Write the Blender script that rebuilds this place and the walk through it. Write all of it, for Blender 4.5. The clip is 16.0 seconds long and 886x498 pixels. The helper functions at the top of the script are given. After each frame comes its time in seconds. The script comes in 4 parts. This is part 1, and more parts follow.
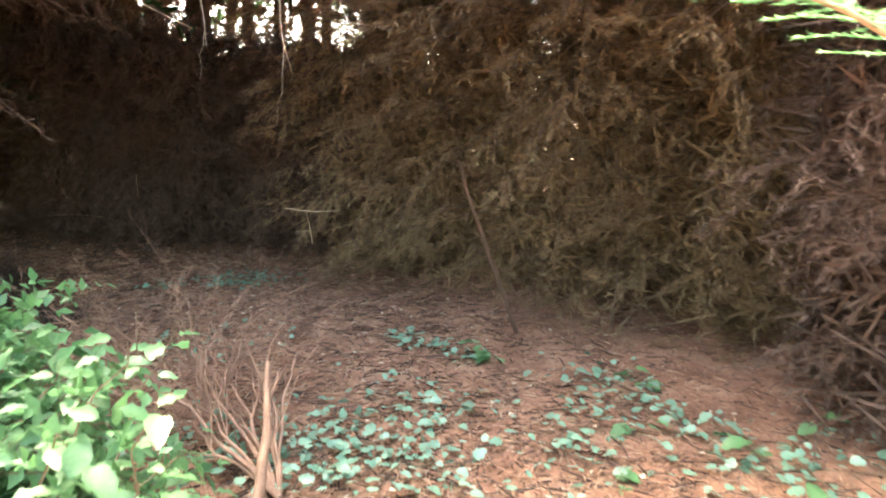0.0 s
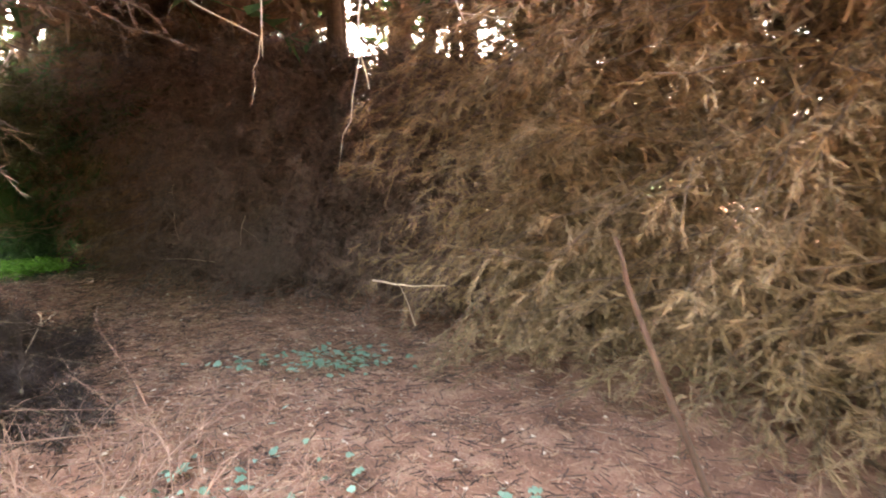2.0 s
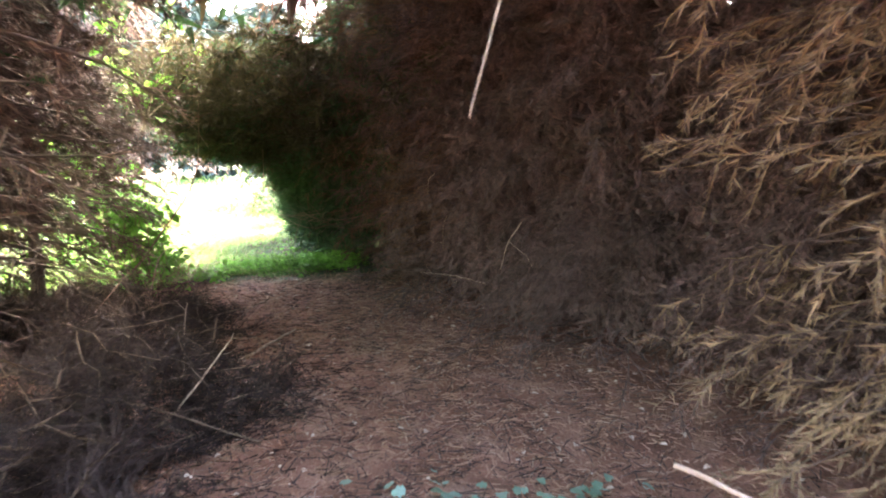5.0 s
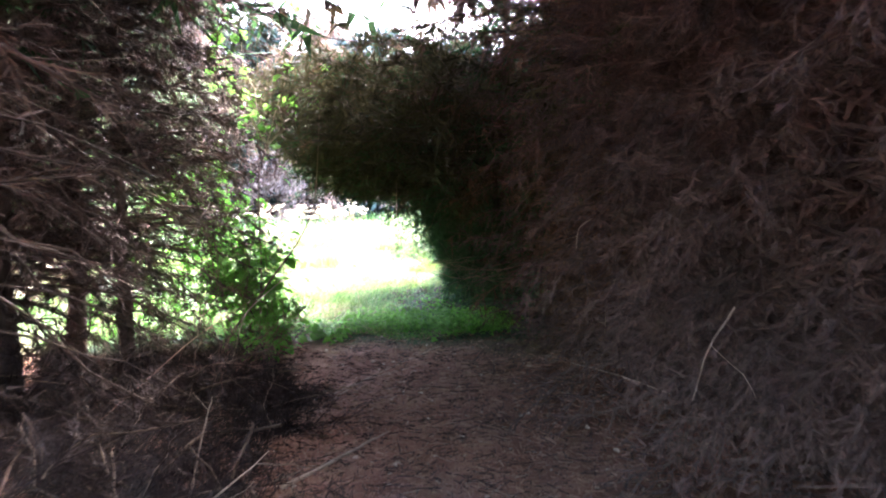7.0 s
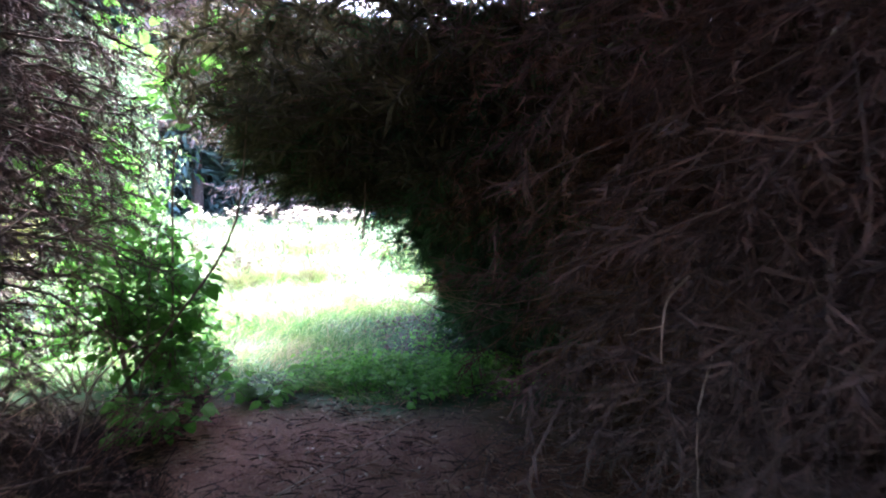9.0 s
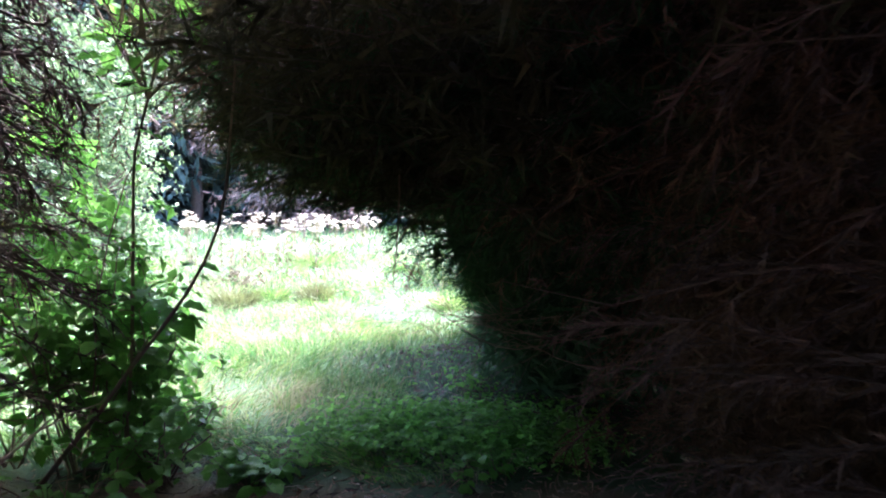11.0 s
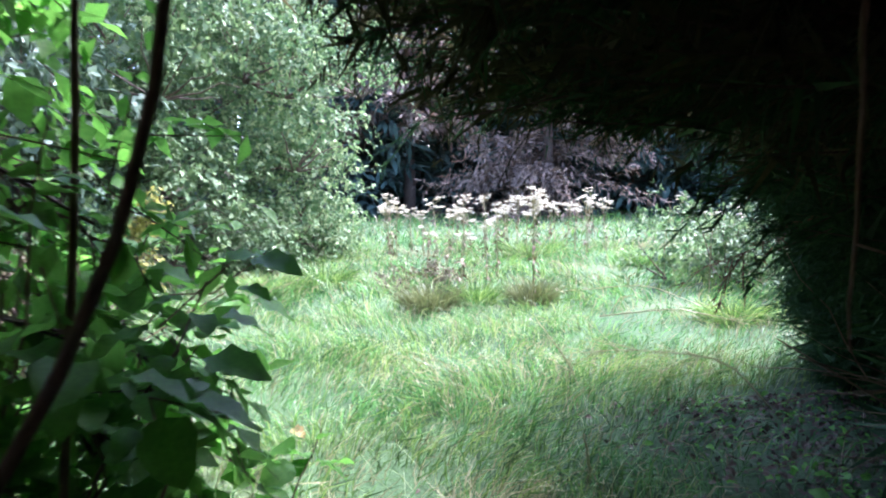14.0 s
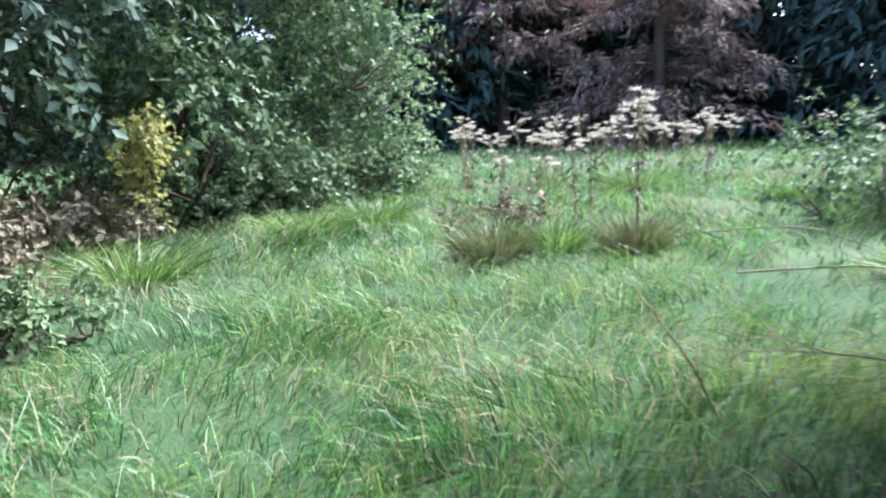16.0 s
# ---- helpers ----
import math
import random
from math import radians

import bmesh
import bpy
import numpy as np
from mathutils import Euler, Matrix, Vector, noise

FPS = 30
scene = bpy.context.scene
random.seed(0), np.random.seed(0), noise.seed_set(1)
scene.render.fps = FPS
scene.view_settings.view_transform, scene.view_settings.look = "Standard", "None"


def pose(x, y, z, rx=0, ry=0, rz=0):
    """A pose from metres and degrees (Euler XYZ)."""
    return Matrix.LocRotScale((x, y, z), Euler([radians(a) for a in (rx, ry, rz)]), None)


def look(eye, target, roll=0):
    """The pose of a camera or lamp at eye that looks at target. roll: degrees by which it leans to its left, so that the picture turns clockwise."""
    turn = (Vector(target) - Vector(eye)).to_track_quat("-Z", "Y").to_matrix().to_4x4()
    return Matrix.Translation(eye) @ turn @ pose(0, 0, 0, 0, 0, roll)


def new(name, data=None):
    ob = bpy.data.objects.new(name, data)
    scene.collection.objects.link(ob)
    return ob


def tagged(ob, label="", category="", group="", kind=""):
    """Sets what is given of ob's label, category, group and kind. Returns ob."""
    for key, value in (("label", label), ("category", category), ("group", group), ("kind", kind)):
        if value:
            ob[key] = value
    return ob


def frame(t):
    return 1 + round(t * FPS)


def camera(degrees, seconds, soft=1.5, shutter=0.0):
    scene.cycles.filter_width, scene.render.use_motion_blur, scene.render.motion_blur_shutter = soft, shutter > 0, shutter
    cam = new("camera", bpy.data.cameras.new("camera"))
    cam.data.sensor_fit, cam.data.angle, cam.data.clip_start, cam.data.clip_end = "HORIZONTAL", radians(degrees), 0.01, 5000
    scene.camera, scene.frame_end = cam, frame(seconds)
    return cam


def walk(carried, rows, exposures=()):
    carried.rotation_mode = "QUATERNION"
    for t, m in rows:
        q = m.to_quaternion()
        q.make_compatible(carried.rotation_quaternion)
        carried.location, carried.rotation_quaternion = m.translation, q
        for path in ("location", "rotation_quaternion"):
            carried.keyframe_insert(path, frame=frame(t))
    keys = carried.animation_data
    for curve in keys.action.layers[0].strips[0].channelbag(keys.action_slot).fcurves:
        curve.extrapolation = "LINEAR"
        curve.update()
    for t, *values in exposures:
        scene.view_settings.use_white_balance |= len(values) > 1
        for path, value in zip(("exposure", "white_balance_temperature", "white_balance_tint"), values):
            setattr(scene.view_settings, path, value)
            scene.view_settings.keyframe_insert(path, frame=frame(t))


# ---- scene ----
cam = camera(65.2, 16.0, soft=2.0, shutter=0.4)
PATH = [
    (0, (0.0, 0.0, 1.65), (0.0, 1.97, 1.303), 0.0),
    (0.5, (-0.019, 0.532, 1.777), (-0.084, 2.49, 1.375), 1.0),
    (1, (0.066, 1.046, 1.754), (-0.016, 3.002, 1.345), 0.8),
    (1.5, (0.142, 1.591, 1.792), (-0.239, 3.512, 1.386), -1.1),
    (2, (0.142, 2.094, 1.761), (-0.367, 4.007, 1.473), -0.8),
    (2.5, (0.085, 2.504, 1.794), (-0.699, 4.314, 1.468), -0.5),
    (3, (0.057, 3.101, 1.747), (-0.988, 4.779, 1.444), -1.0),
    (3.5, (-0.076, 3.529, 1.777), (-1.318, 5.066, 1.471), -0.9),
    (6, (-1.343, 5.677, 1.542), (-2.86, 6.957, 1.295), -0.8),
    (6.5, (-1.637, 6.047, 1.621), (-3.308, 7.119, 1.386), -0.6),
    (7, (-2.034, 6.395, 1.579), (-3.757, 7.394, 1.399), -0.4),
    (7.5, (-2.412, 6.725, 1.598), (-4.154, 7.695, 1.441), 0.5),
    (8, (-2.857, 7.123, 1.624), (-4.686, 7.909, 1.432), -0.5),
    (8.5, (-3.264, 7.387, 1.596), (-5.065, 8.237, 1.411), 0.5),
    (9, (-3.708, 7.693, 1.59), (-5.465, 8.633, 1.414), 0.8),
    (11.5, (-5.513, 8.196, 1.448), (-7.281, 9.122, 1.326), 0.9),
    (12, (-5.937, 8.407, 1.388), (-7.726, 9.3, 1.346), 0.7),
    (12.5, (-6.302, 8.608, 1.361), (-8.127, 9.425, 1.32), 2.3),
    (13, (-6.758, 8.782, 1.339), (-8.703, 9.241, 1.252), 1.5),
    (13.5, (-7.179, 8.765, 1.256), (-9.163, 9.007, 1.194), 1.5),
    (14, (-7.63, 8.817, 1.254), (-9.589, 9.177, 1.079), -0.5),
    (14.5, (-7.999, 8.996, 1.142), (-9.958, 9.363, 0.984), 0.9),
    (15, (-8.403, 9.197, 1.075), (-10.375, 9.451, 0.86), 0.9),
    (15.5, (-8.845, 9.301, 0.982), (-10.813, 9.516, 0.702), 0.0),
    (16, (-9.387, 9.408, 1.02), (-11.355, 9.47, 0.672), -1.8),
]
EXPOSURES = [(0.0, 5.3, 7900, 8), (2.0, 6.3, 8500, 18), (3.5, 6.4, 8000, 22), (6.0, 5.9, 6600, 26), (9.0, 4.9, 5400, 33), (11.5, 4.15, 5400, 33), (13.5, 3.45, 5300, 26),
             (16.0, 2.5, 5350, 20)]
walk(cam, [(t, look(eye, target, roll)) for t, eye, target, roll in PATH], EXPOSURES)

# ---- light ----
world = bpy.data.worlds.new("world")
scene.world = world
world.use_nodes = True
wn = world.node_tree.nodes
sky = wn.new("ShaderNodeTexSky")
sky.sky_type = "NISHITA"
sky.sun_disc = False
sky.sun_elevation, sky.sun_rotation = radians(50), radians(-40)
sky.dust_density, sky.air_density = 3.0, 1.0
wn["Background"].inputs["Strength"].default_value = 0.15
world.node_tree.links.new(sky.outputs[0], wn["Background"].inputs["Color"])
sun = new("sun", bpy.data.lights.new("sun", "SUN"))
sun.data.energy, sun.data.angle, sun.data.color = 3.4, radians(18), (1.0, 0.95, 0.86)
sun.matrix_world = look((-0.643, 0.766, 1.19), (0, 0, 0))


# ---- materials ----
def material(name, colours, rough=0.8, scale=8.0, fine=90.0, bump=0.3, island=0.35, gloss=0.3, through_light=0.0):
    """A varied surface: colours blended by two noises, each piece a little lighter or darker than the next."""
    m = bpy.data.materials.new(name)
    m.use_nodes = True
    n, l = m.node_tree.nodes, m.node_tree.links
    b = n["Principled BSDF"]
    co = n.new("ShaderNodeNewGeometry")
    big, small = n.new("ShaderNodeTexNoise"), n.new("ShaderNodeTexNoise")
    big.inputs["Scale"].default_value, small.inputs["Scale"].default_value = scale, fine
    big.inputs["Detail"].default_value = 4
    for t in (big, small):
        l.new(co.outputs["Position"], t.inputs["Vector"])
    add = n.new("ShaderNodeMath")
    add.operation = "MULTIPLY_ADD"
    l.new(small.outputs["Fac"], add.inputs[0])
    add.inputs[1].default_value = 0.5
    l.new(big.outputs["Fac"], add.inputs[2])
    isl = n.new("ShaderNodeMath")
    isl.operation = "MULTIPLY_ADD"
    l.new(co.outputs["Random Per Island"], isl.inputs[0])
    isl.inputs[1].default_value = island
    l.new(add.outputs[0], isl.inputs[2])
    ramp = n.new("ShaderNodeValToRGB")
    e = ramp.color_ramp.elements
    e[0].position, e[0].color = 0.28, (*colours[0], 1)
    e[1].position, e[1].color = 0.80, (*colours[-1], 1)
    for i, c in enumerate(colours[1:-1]):
        k = e.new(0.28 + 0.52 * (i + 1) / (len(colours) - 1))
        k.color = (*c, 1)
    sc = n.new("ShaderNodeMath")
    sc.operation = "DIVIDE"
    l.new(isl.outputs[0], sc.inputs[0])
    sc.inputs[1].default_value = 1.5 + island
    l.new(sc.outputs[0], ramp.inputs["Fac"])
    l.new(ramp.outputs["Color"], b.inputs["Base Color"])
    b.inputs["Roughness"].default_value = rough
    b.inputs["Specular IOR Level"].default_value = gloss
    if bump:
        bp = n.new("ShaderNodeBump")
        bp.inputs["Strength"].default_value, bp.inputs["Distance"].default_value = bump, 0.01
        l.new(add.outputs[0], bp.inputs["Height"])
        l.new(bp.outputs["Normal"], b.inputs["Normal"])
    if through_light:
        tr, mix = n.new("ShaderNodeBsdfTranslucent"), n.new("ShaderNodeMixShader")
        l.new(ramp.outputs["Color"], tr.inputs["Color"])
        mix.inputs[0].default_value = through_light
        l.new(b.outputs[0], mix.inputs[1])
        l.new(tr.outputs[0], mix.inputs[2])
        l.new(mix.outputs[0], n["Material Output"].inputs["Surface"])
    return m


DRY = material("dry_twigs", [(0.07, 0.045, 0.024), (0.18, 0.12, 0.062), (0.3, 0.21, 0.12)], island=0.5, bump=0)
DARK_DRY = material("dark_dry_twigs", [(0.065, 0.042, 0.031), (0.155, 0.1, 0.068), (0.26, 0.17, 0.115)], island=0.5, bump=0)
# dark rust tone with the deep shade under the crowns put into it
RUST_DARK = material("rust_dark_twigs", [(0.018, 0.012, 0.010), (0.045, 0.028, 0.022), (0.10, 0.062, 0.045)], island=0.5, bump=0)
# mid tone of the dry twigs, with shade put into the brown
BROWN_SHADE = material("brown_shade_twigs", [(0.04, 0.027, 0.02), (0.10, 0.062, 0.047), (0.19, 0.12, 0.088)], island=0.5, bump=0)
# dead twigs towards the hedge's far end, darkened in colour for shade
SHADED_DRY = material("shade_darkened_dead_twigs", [(0.035, 0.024, 0.018), (0.095, 0.06, 0.046), (0.19, 0.12, 0.088)], island=0.5, bump=0)
OLIVE = material("olive_cypress_sprays", [(0.02, 0.022, 0.01), (0.06, 0.055, 0.024), (0.13, 0.115, 0.05)], island=0.5, bump=0, through_light=0.3)
FEATHER = material("rusty_feathery_twigs", [(0.05, 0.03, 0.018), (0.13, 0.075, 0.042), (0.24, 0.15, 0.085)], island=0.5, bump=0, through_light=0.35)
BARK = material("bark", [(0.035, 0.024, 0.018), (0.09, 0.06, 0.043), (0.16, 0.115, 0.085)], scale=14, bump=0.8)
PALE = material("pale_dead_wood", [(0.2, 0.14, 0.1), (0.38, 0.29, 0.21), (0.5, 0.41, 0.31)], scale=20, bump=0.3)
BRUSH = material("brush_sticks", [(0.09, 0.05, 0.036), (0.23, 0.13, 0.088), (0.36, 0.23, 0.16)], island=0.6, bump=0)
GREEN_NEEDLE = material("green_needles", [(0.015, 0.035, 0.014), (0.035, 0.08, 0.028), (0.07, 0.14, 0.045)], island=0.5, bump=0, through_light=0.25)
FAR_NEEDLE = material("far_needles", [(0.02, 0.04, 0.03), (0.05, 0.08, 0.06), (0.09, 0.13, 0.09)], island=0.5, bump=0)
COPPER = material("copper_leaves", [(0.09, 0.062, 0.047), (0.2, 0.14, 0.105), (0.36, 0.275, 0.21)], island=0.5, bump=0, through_light=0.2)
LEAF = material("fresh_leaves", [(0.05, 0.135, 0.022), (0.13, 0.32, 0.045), (0.27, 0.5, 0.09)], rough=0.55, island=0.5, bump=0, gloss=0.28, through_light=0.6)
HEDGE = material("hedge_leaves", [(0.05, 0.09, 0.035), (0.11, 0.18, 0.07), (0.26, 0.34, 0.15)], rough=0.6, island=1.0, bump=0, gloss=0.22, through_light=0.3)
HEDGE_GREY = material("grey_green_leaves", [(0.05, 0.085, 0.05), (0.115, 0.17, 0.11), (0.28, 0.36, 0.26)], rough=0.6, island=1.0, bump=0, gloss=0.22, through_light=0.2)
LEAF_MIX = material("light_hedge_leaves", [(0.05, 0.1, 0.038), (0.13, 0.21, 0.085), (0.36, 0.42, 0.2)], rough=0.6, island=1.1, bump=0, gloss=0.22, through_light=0.35)
DRY_LEAF = material("withered_leaves", [(0.07, 0.06, 0.038), (0.16, 0.14, 0.082), (0.28, 0.255, 0.15)], island=0.6, bump=0, through_light=0.2)
PALE_LEAF = material("pale_green_leaves", [(0.05, 0.13, 0.05), (0.11, 0.25, 0.105), (0.22, 0.38, 0.19)], rough=0.45, island=0.5, bump=0, gloss=0.45, through_light=0.5)
PALE_GRASS = material("pale_grass_blades", [(0.2, 0.28, 0.13), (0.36, 0.44, 0.24), (0.55, 0.6, 0.4)], rough=0.5, island=0.5, bump=0, gloss=0.35, through_light=0.4)
IVY = material("ivy_leaves", [(0.06, 0.13, 0.085), (0.13, 0.25, 0.17), (0.28, 0.42, 0.32)], rough=0.4, island=0.5, bump=0, gloss=0.6, through_light=0.2)
YELLOW = material("yellow_leaves", [(0.17, 0.19, 0.04), (0.32, 0.32, 0.08), (0.46, 0.44, 0.15)], rough=0.5, island=0.5, bump=0, through_light=0.4)
AUTUMN = material("autumn_leaf", [(0.06, 0.04, 0.012), (0.14, 0.1, 0.025), (0.26, 0.2, 0.05)], scale=30, bump=0.2)
GRASS = material("grass_blades", [(0.018, 0.045, 0.008), (0.1, 0.2, 0.035), (0.36, 0.44, 0.13)], rough=0.5, scale=1.2, island=1.2, bump=0, gloss=0.4, through_light=0.35)
GRASS_COOL = material("cool_grass_blades", [(0.012, 0.045, 0.01), (0.055, 0.18, 0.036), (0.22, 0.42, 0.13)], rough=0.45, scale=1.2, island=1.2, bump=0, gloss=0.5, through_light=0.35)
STRAW = material("straw", [(0.17, 0.15, 0.08), (0.30, 0.27, 0.15), (0.48, 0.44, 0.29)], rough=0.6, island=0.5, bump=0, through_light=0.3)
FLUFF = material("seed_fluff", [(0.34, 0.3, 0.22), (0.5, 0.46, 0.36), (0.68, 0.65, 0.55)], island=0.4, bump=0, through_light=0.4)
LITTER = material("litter_bits", [(0.12, 0.06, 0.035), (0.32, 0.18, 0.115), (0.5, 0.34, 0.23)], island=0.6, bump=0)
CHIP = material("pale_leaf_bits", [(0.35, 0.25, 0.18), (0.55, 0.44, 0.33), (0.7, 0.62, 0.5)], island=0.5, bump=0)
DRY_STALK = material("brown_stalks", [(0.07, 0.045, 0.03), (0.16, 0.11, 0.07), (0.26, 0.2, 0.13)], island=0.5, bump=0)

# the walk's axes: AX out through the gap into the field, LF to its left
AX, LF = Vector((-0.883, 0.469, 0)), Vector((-0.469, -0.883, 0))


def ground_material():
    m = bpy.data.materials.new("needle_floor_and_meadow")
    m.use_nodes = True
    n, l = m.node_tree.nodes, m.node_tree.links
    b = n["Principled BSDF"]
    co = n.new("ShaderNodeNewGeometry")
    def tex(scale, detail=5):
        t = n.new("ShaderNodeTexNoise")
        t.inputs["Scale"].default_value, t.inputs["Detail"].default_value = scale, detail
        l.new(co.outputs["Position"], t.inputs["Vector"])
        return t.outputs["Fac"]
    def ramp(fac, stops):
        r = n.new("ShaderNodeValToRGB")
        e = r.color_ramp.elements
        e[0].position, e[0].color = stops[0][0], (*stops[0][1], 1)
        e[1].position, e[1].color = stops[-1][0], (*stops[-1][1], 1)
        for p, c in stops[1:-1]:
            e.new(p).color = (*c, 1)
        l.new(fac, r.inputs["Fac"])
        return r.outputs["Color"]
    def mix(f, a, c, blend="MIX"):
        x = n.new("ShaderNodeMix")
        x.data_type, x.blend_type = "RGBA", blend
        if hasattr(f, "is_output"):
            l.new(f, x.inputs[0])
        else:
            x.inputs[0].default_value = f
        l.new(a, x.inputs[6])
        l.new(c, x.inputs[7])
        return x.outputs[2]
    brown = ramp(tex(3), [(0.3, (0.16, 0.08, 0.052)), (0.55, (0.27, 0.145, 0.096)), (0.75, (0.36, 0.22, 0.155))])
    grain = ramp(tex(60, 8), [(0.3, (0.55, 0.5, 0.48)), (0.6, (1, 1, 1)), (0.8, (1.4, 1.3, 1.2))])
    brown = mix(0.8, brown, grain, "MULTIPLY")
    green = ramp(tex(0.8), [(0.3, (0.025, 0.05, 0.02)), (0.55, (0.045, 0.08, 0.033)), (0.75, (0.10, 0.11, 0.055))])
    green = mix(0.7, green, ramp(tex(40, 6), [(0.3, (0.5, 0.5, 0.45)), (0.7, (1.2, 1.2, 1.1))]), "MULTIPLY")
    dot = n.new("ShaderNodeVectorMath")
    dot.operation = "DOT_PRODUCT"
    l.new(co.outputs["Position"], dot.inputs[0])
    dot.inputs[1].default_value = AX
    wob = n.new("ShaderNodeMath")
    wob.operation = "MULTIPLY_ADD"
    l.new(tex(1.5), wob.inputs[0])
    wob.inputs[1].default_value = 1.6
    l.new(dot.outputs["Value"], wob.inputs[2])
    edge = n.new("ShaderNodeMapRange")
    edge.inputs["From Min"].default_value, edge.inputs["From Max"].default_value = 11.9, 12.7
    l.new(wob.outputs[0], edge.inputs["Value"])
    l.new(mix(edge.outputs[0], brown, green), b.inputs["Base Color"])
    b.inputs["Roughness"].default_value = 0.95
    b.inputs["Specular IOR Level"].default_value = 0.15
    bp = n.new("ShaderNodeBump")
    bp.inputs["Strength"].default_value, bp.inputs["Distance"].default_value = 0.7, 0.02
    l.new(tex(45, 8), bp.inputs["Height"])
    l.new(bp.outputs["Normal"], b.inputs["Normal"])
    return m


# ---- mesh tools ----
rng = np.random.default_rng(7)


def mesh_of(name, verts, faces, mat, smooth=False):
    """A mesh from an array of corners and arrays of faces (each array: one number of corners)."""
    me = bpy.data.meshes.new(name)
    verts = np.asarray(verts, np.float32).reshape(-1, 3)
    faces = [np.asarray(f, np.int32) for f in faces if len(f)]
    loops = np.concatenate([f.ravel() for f in faces])
    sizes = np.concatenate([np.full(len(f), f.shape[1], np.int32) for f in faces])
    me.vertices.add(len(verts))
    me.vertices.foreach_set("co", verts.ravel())
    me.loops.add(len(loops))
    me.loops.foreach_set("vertex_index", loops)
    me.polygons.add(len(sizes))
    me.polygons.foreach_set("loop_start", np.concatenate([[0], np.cumsum(sizes)[:-1]]).astype(np.int32))
    if smooth:
        me.polygons.foreach_set("use_smooth", np.ones(len(sizes), bool))
    me.update(calc_edges=True)
    me.materials.append(mat)
    return me


def unit(v):
    return v / np.maximum(np.linalg.norm(v, axis=-1, keepdims=True), 1e-9)


class Soup:
    """Gathers corners and faces of many small pieces for one mesh."""

    def __init__(self):
        self.v, self.f3, self.f4, self.n = [], [], [], 0

    def add(self, v, f3=None, f4=None):
        v = np.asarray(v).reshape(-1, 3)
        self.v.append(v)
        if f3 is not None:
            self.f3.append(np.asarray(f3).reshape(-1, 3) + self.n)
        if f4 is not None:
            self.f4.append(np.asarray(f4).reshape(-1, 4) + self.n)
        self.n += len(v)

    def blades(self, p, q, w, taper=0.25, bend=None):
        """Flat slivers from p to q, w wide at the foot."""
        p, q = np.asarray(p), np.asarray(q)
        k = len(p)
        side = unit(np.cross(q - p, rng.normal(size=(k, 3)))) * (np.broadcast_to(w, k)[:, None] / 2)
        i = np.arange(k)[:, None]
        if bend is None:
            self.add(np.stack([p - side, p + side, q + side * taper, q - side * taper], 1), f4=i * 4 + np.arange(4))
        else:
            mid = (p + q) / 2 + bend
            self.add(np.stack([p - side, p + side, mid - side * .8, mid + side * .8, q], 1),
                     f3=i * 5 + np.array([[2, 3, 4]]), f4=i * 5 + np.array([[0, 1, 3, 2]]))

    def slivers(self, p, q, w):
        """Flat pointed slivers of one triangle."""
        p, q = np.asarray(p), np.asarray(q)
        k = len(p)
        side = unit(np.cross(q - p, rng.normal(size=(k, 3)))) * (np.broadcast_to(w, k)[:, None] / 2)
        self.add(np.stack([p - side, p + side, q], 1), f3=np.arange(k * 3))

    def chips(self, p, d, nrm, length, width, fold=0.2):
        """Small leaves of two folded halves."""
        k = len(p)
        d = unit(d)
        s = unit(np.cross(d, nrm))
        u = np.cross(s, d)
        L, W = np.broadcast_to(length, k)[:, None], np.broadcast_to(width, k)[:, None]
        m = p + d * L * 0.45 + u * W * fold
        i = np.arange(k)[:, None, None] * 4
        self.add(np.stack([p, m - s * W * 0.5, p + d * L, m + s * W * 0.5], 1), f3=i + np.array([[0, 2, 1], [0, 3, 2]]))

    def tubes(self, pts, rad, sides=5):
        """Round limbs: pts (n, k, 3), rad (n, k)."""
        pts, rad = np.asarray(pts, float), np.asarray(rad, float)
        n, k = pts.shape[:2]
        d = unit(np.gradient(pts, axis=1))
        ref = np.where(np.abs(d[:, :1, 2:]) > 0.8, np.array([1.0, 0, 0]), np.array([0, 0, 1.0]))
        a = unit(np.cross(d, np.broadcast_to(ref, d.shape)))
        b = np.cross(d, a)
        th = np.linspace(0, 2 * np.pi, sides, endpoint=False)
        ring = pts[:, :, None] + rad[:, :, None, None] * (a[:, :, None] * np.cos(th)[:, None] + b[:, :, None] * np.sin(th)[:, None])
        base = (np.arange(n) * k * sides)[:, None, None] + (np.arange(k - 1) * sides)[:, None] + np.arange(sides)
        nxt = (np.arange(n) * k * sides)[:, None, None] + (np.arange(k - 1) * sides)[:, None] + (np.arange(sides) + 1) % sides
        self.add(ring, f4=np.stack([base, nxt, nxt + sides, base + sides], -1))

    def leaves(self, p, d, nrm, length, width, fold=0.25):
        """Pointed oval leaves, folded a little along the rib and drooping at the tip."""
        k = len(p)
        d = unit(d)
        s = unit(np.cross(d, nrm))
        u = np.cross(s, d)
        L, W = np.broadcast_to(length, k)[:, None], np.broadcast_to(width, k)[:, None]
        def at(x, y, z):
            return p + d * L * x + s * W * y + u * W * z
        v = np.stack([at(0, 0, 0), at(.3, -.5, fold), at(.3, .5, fold), at(.33, 0, 0), at(.68, -.38, fold * .5), at(.68, .38, fold * .5),
                      at(.68, 0, -.08), at(1, 0, -.35)], 1)
        i = np.arange(k)[:, None, None] * 8
        self.add(v, f3=(i + np.array([[0, 3, 1], [0, 2, 3], [6, 7, 4], [6, 5, 7]])), f4=(i + np.array([[1, 3, 6, 4], [3, 2, 5, 6]])))

    def mesh(self, name, mat, smooth=False):
        f = [np.concatenate(x) for x in (self.f3, self.f4) if x]
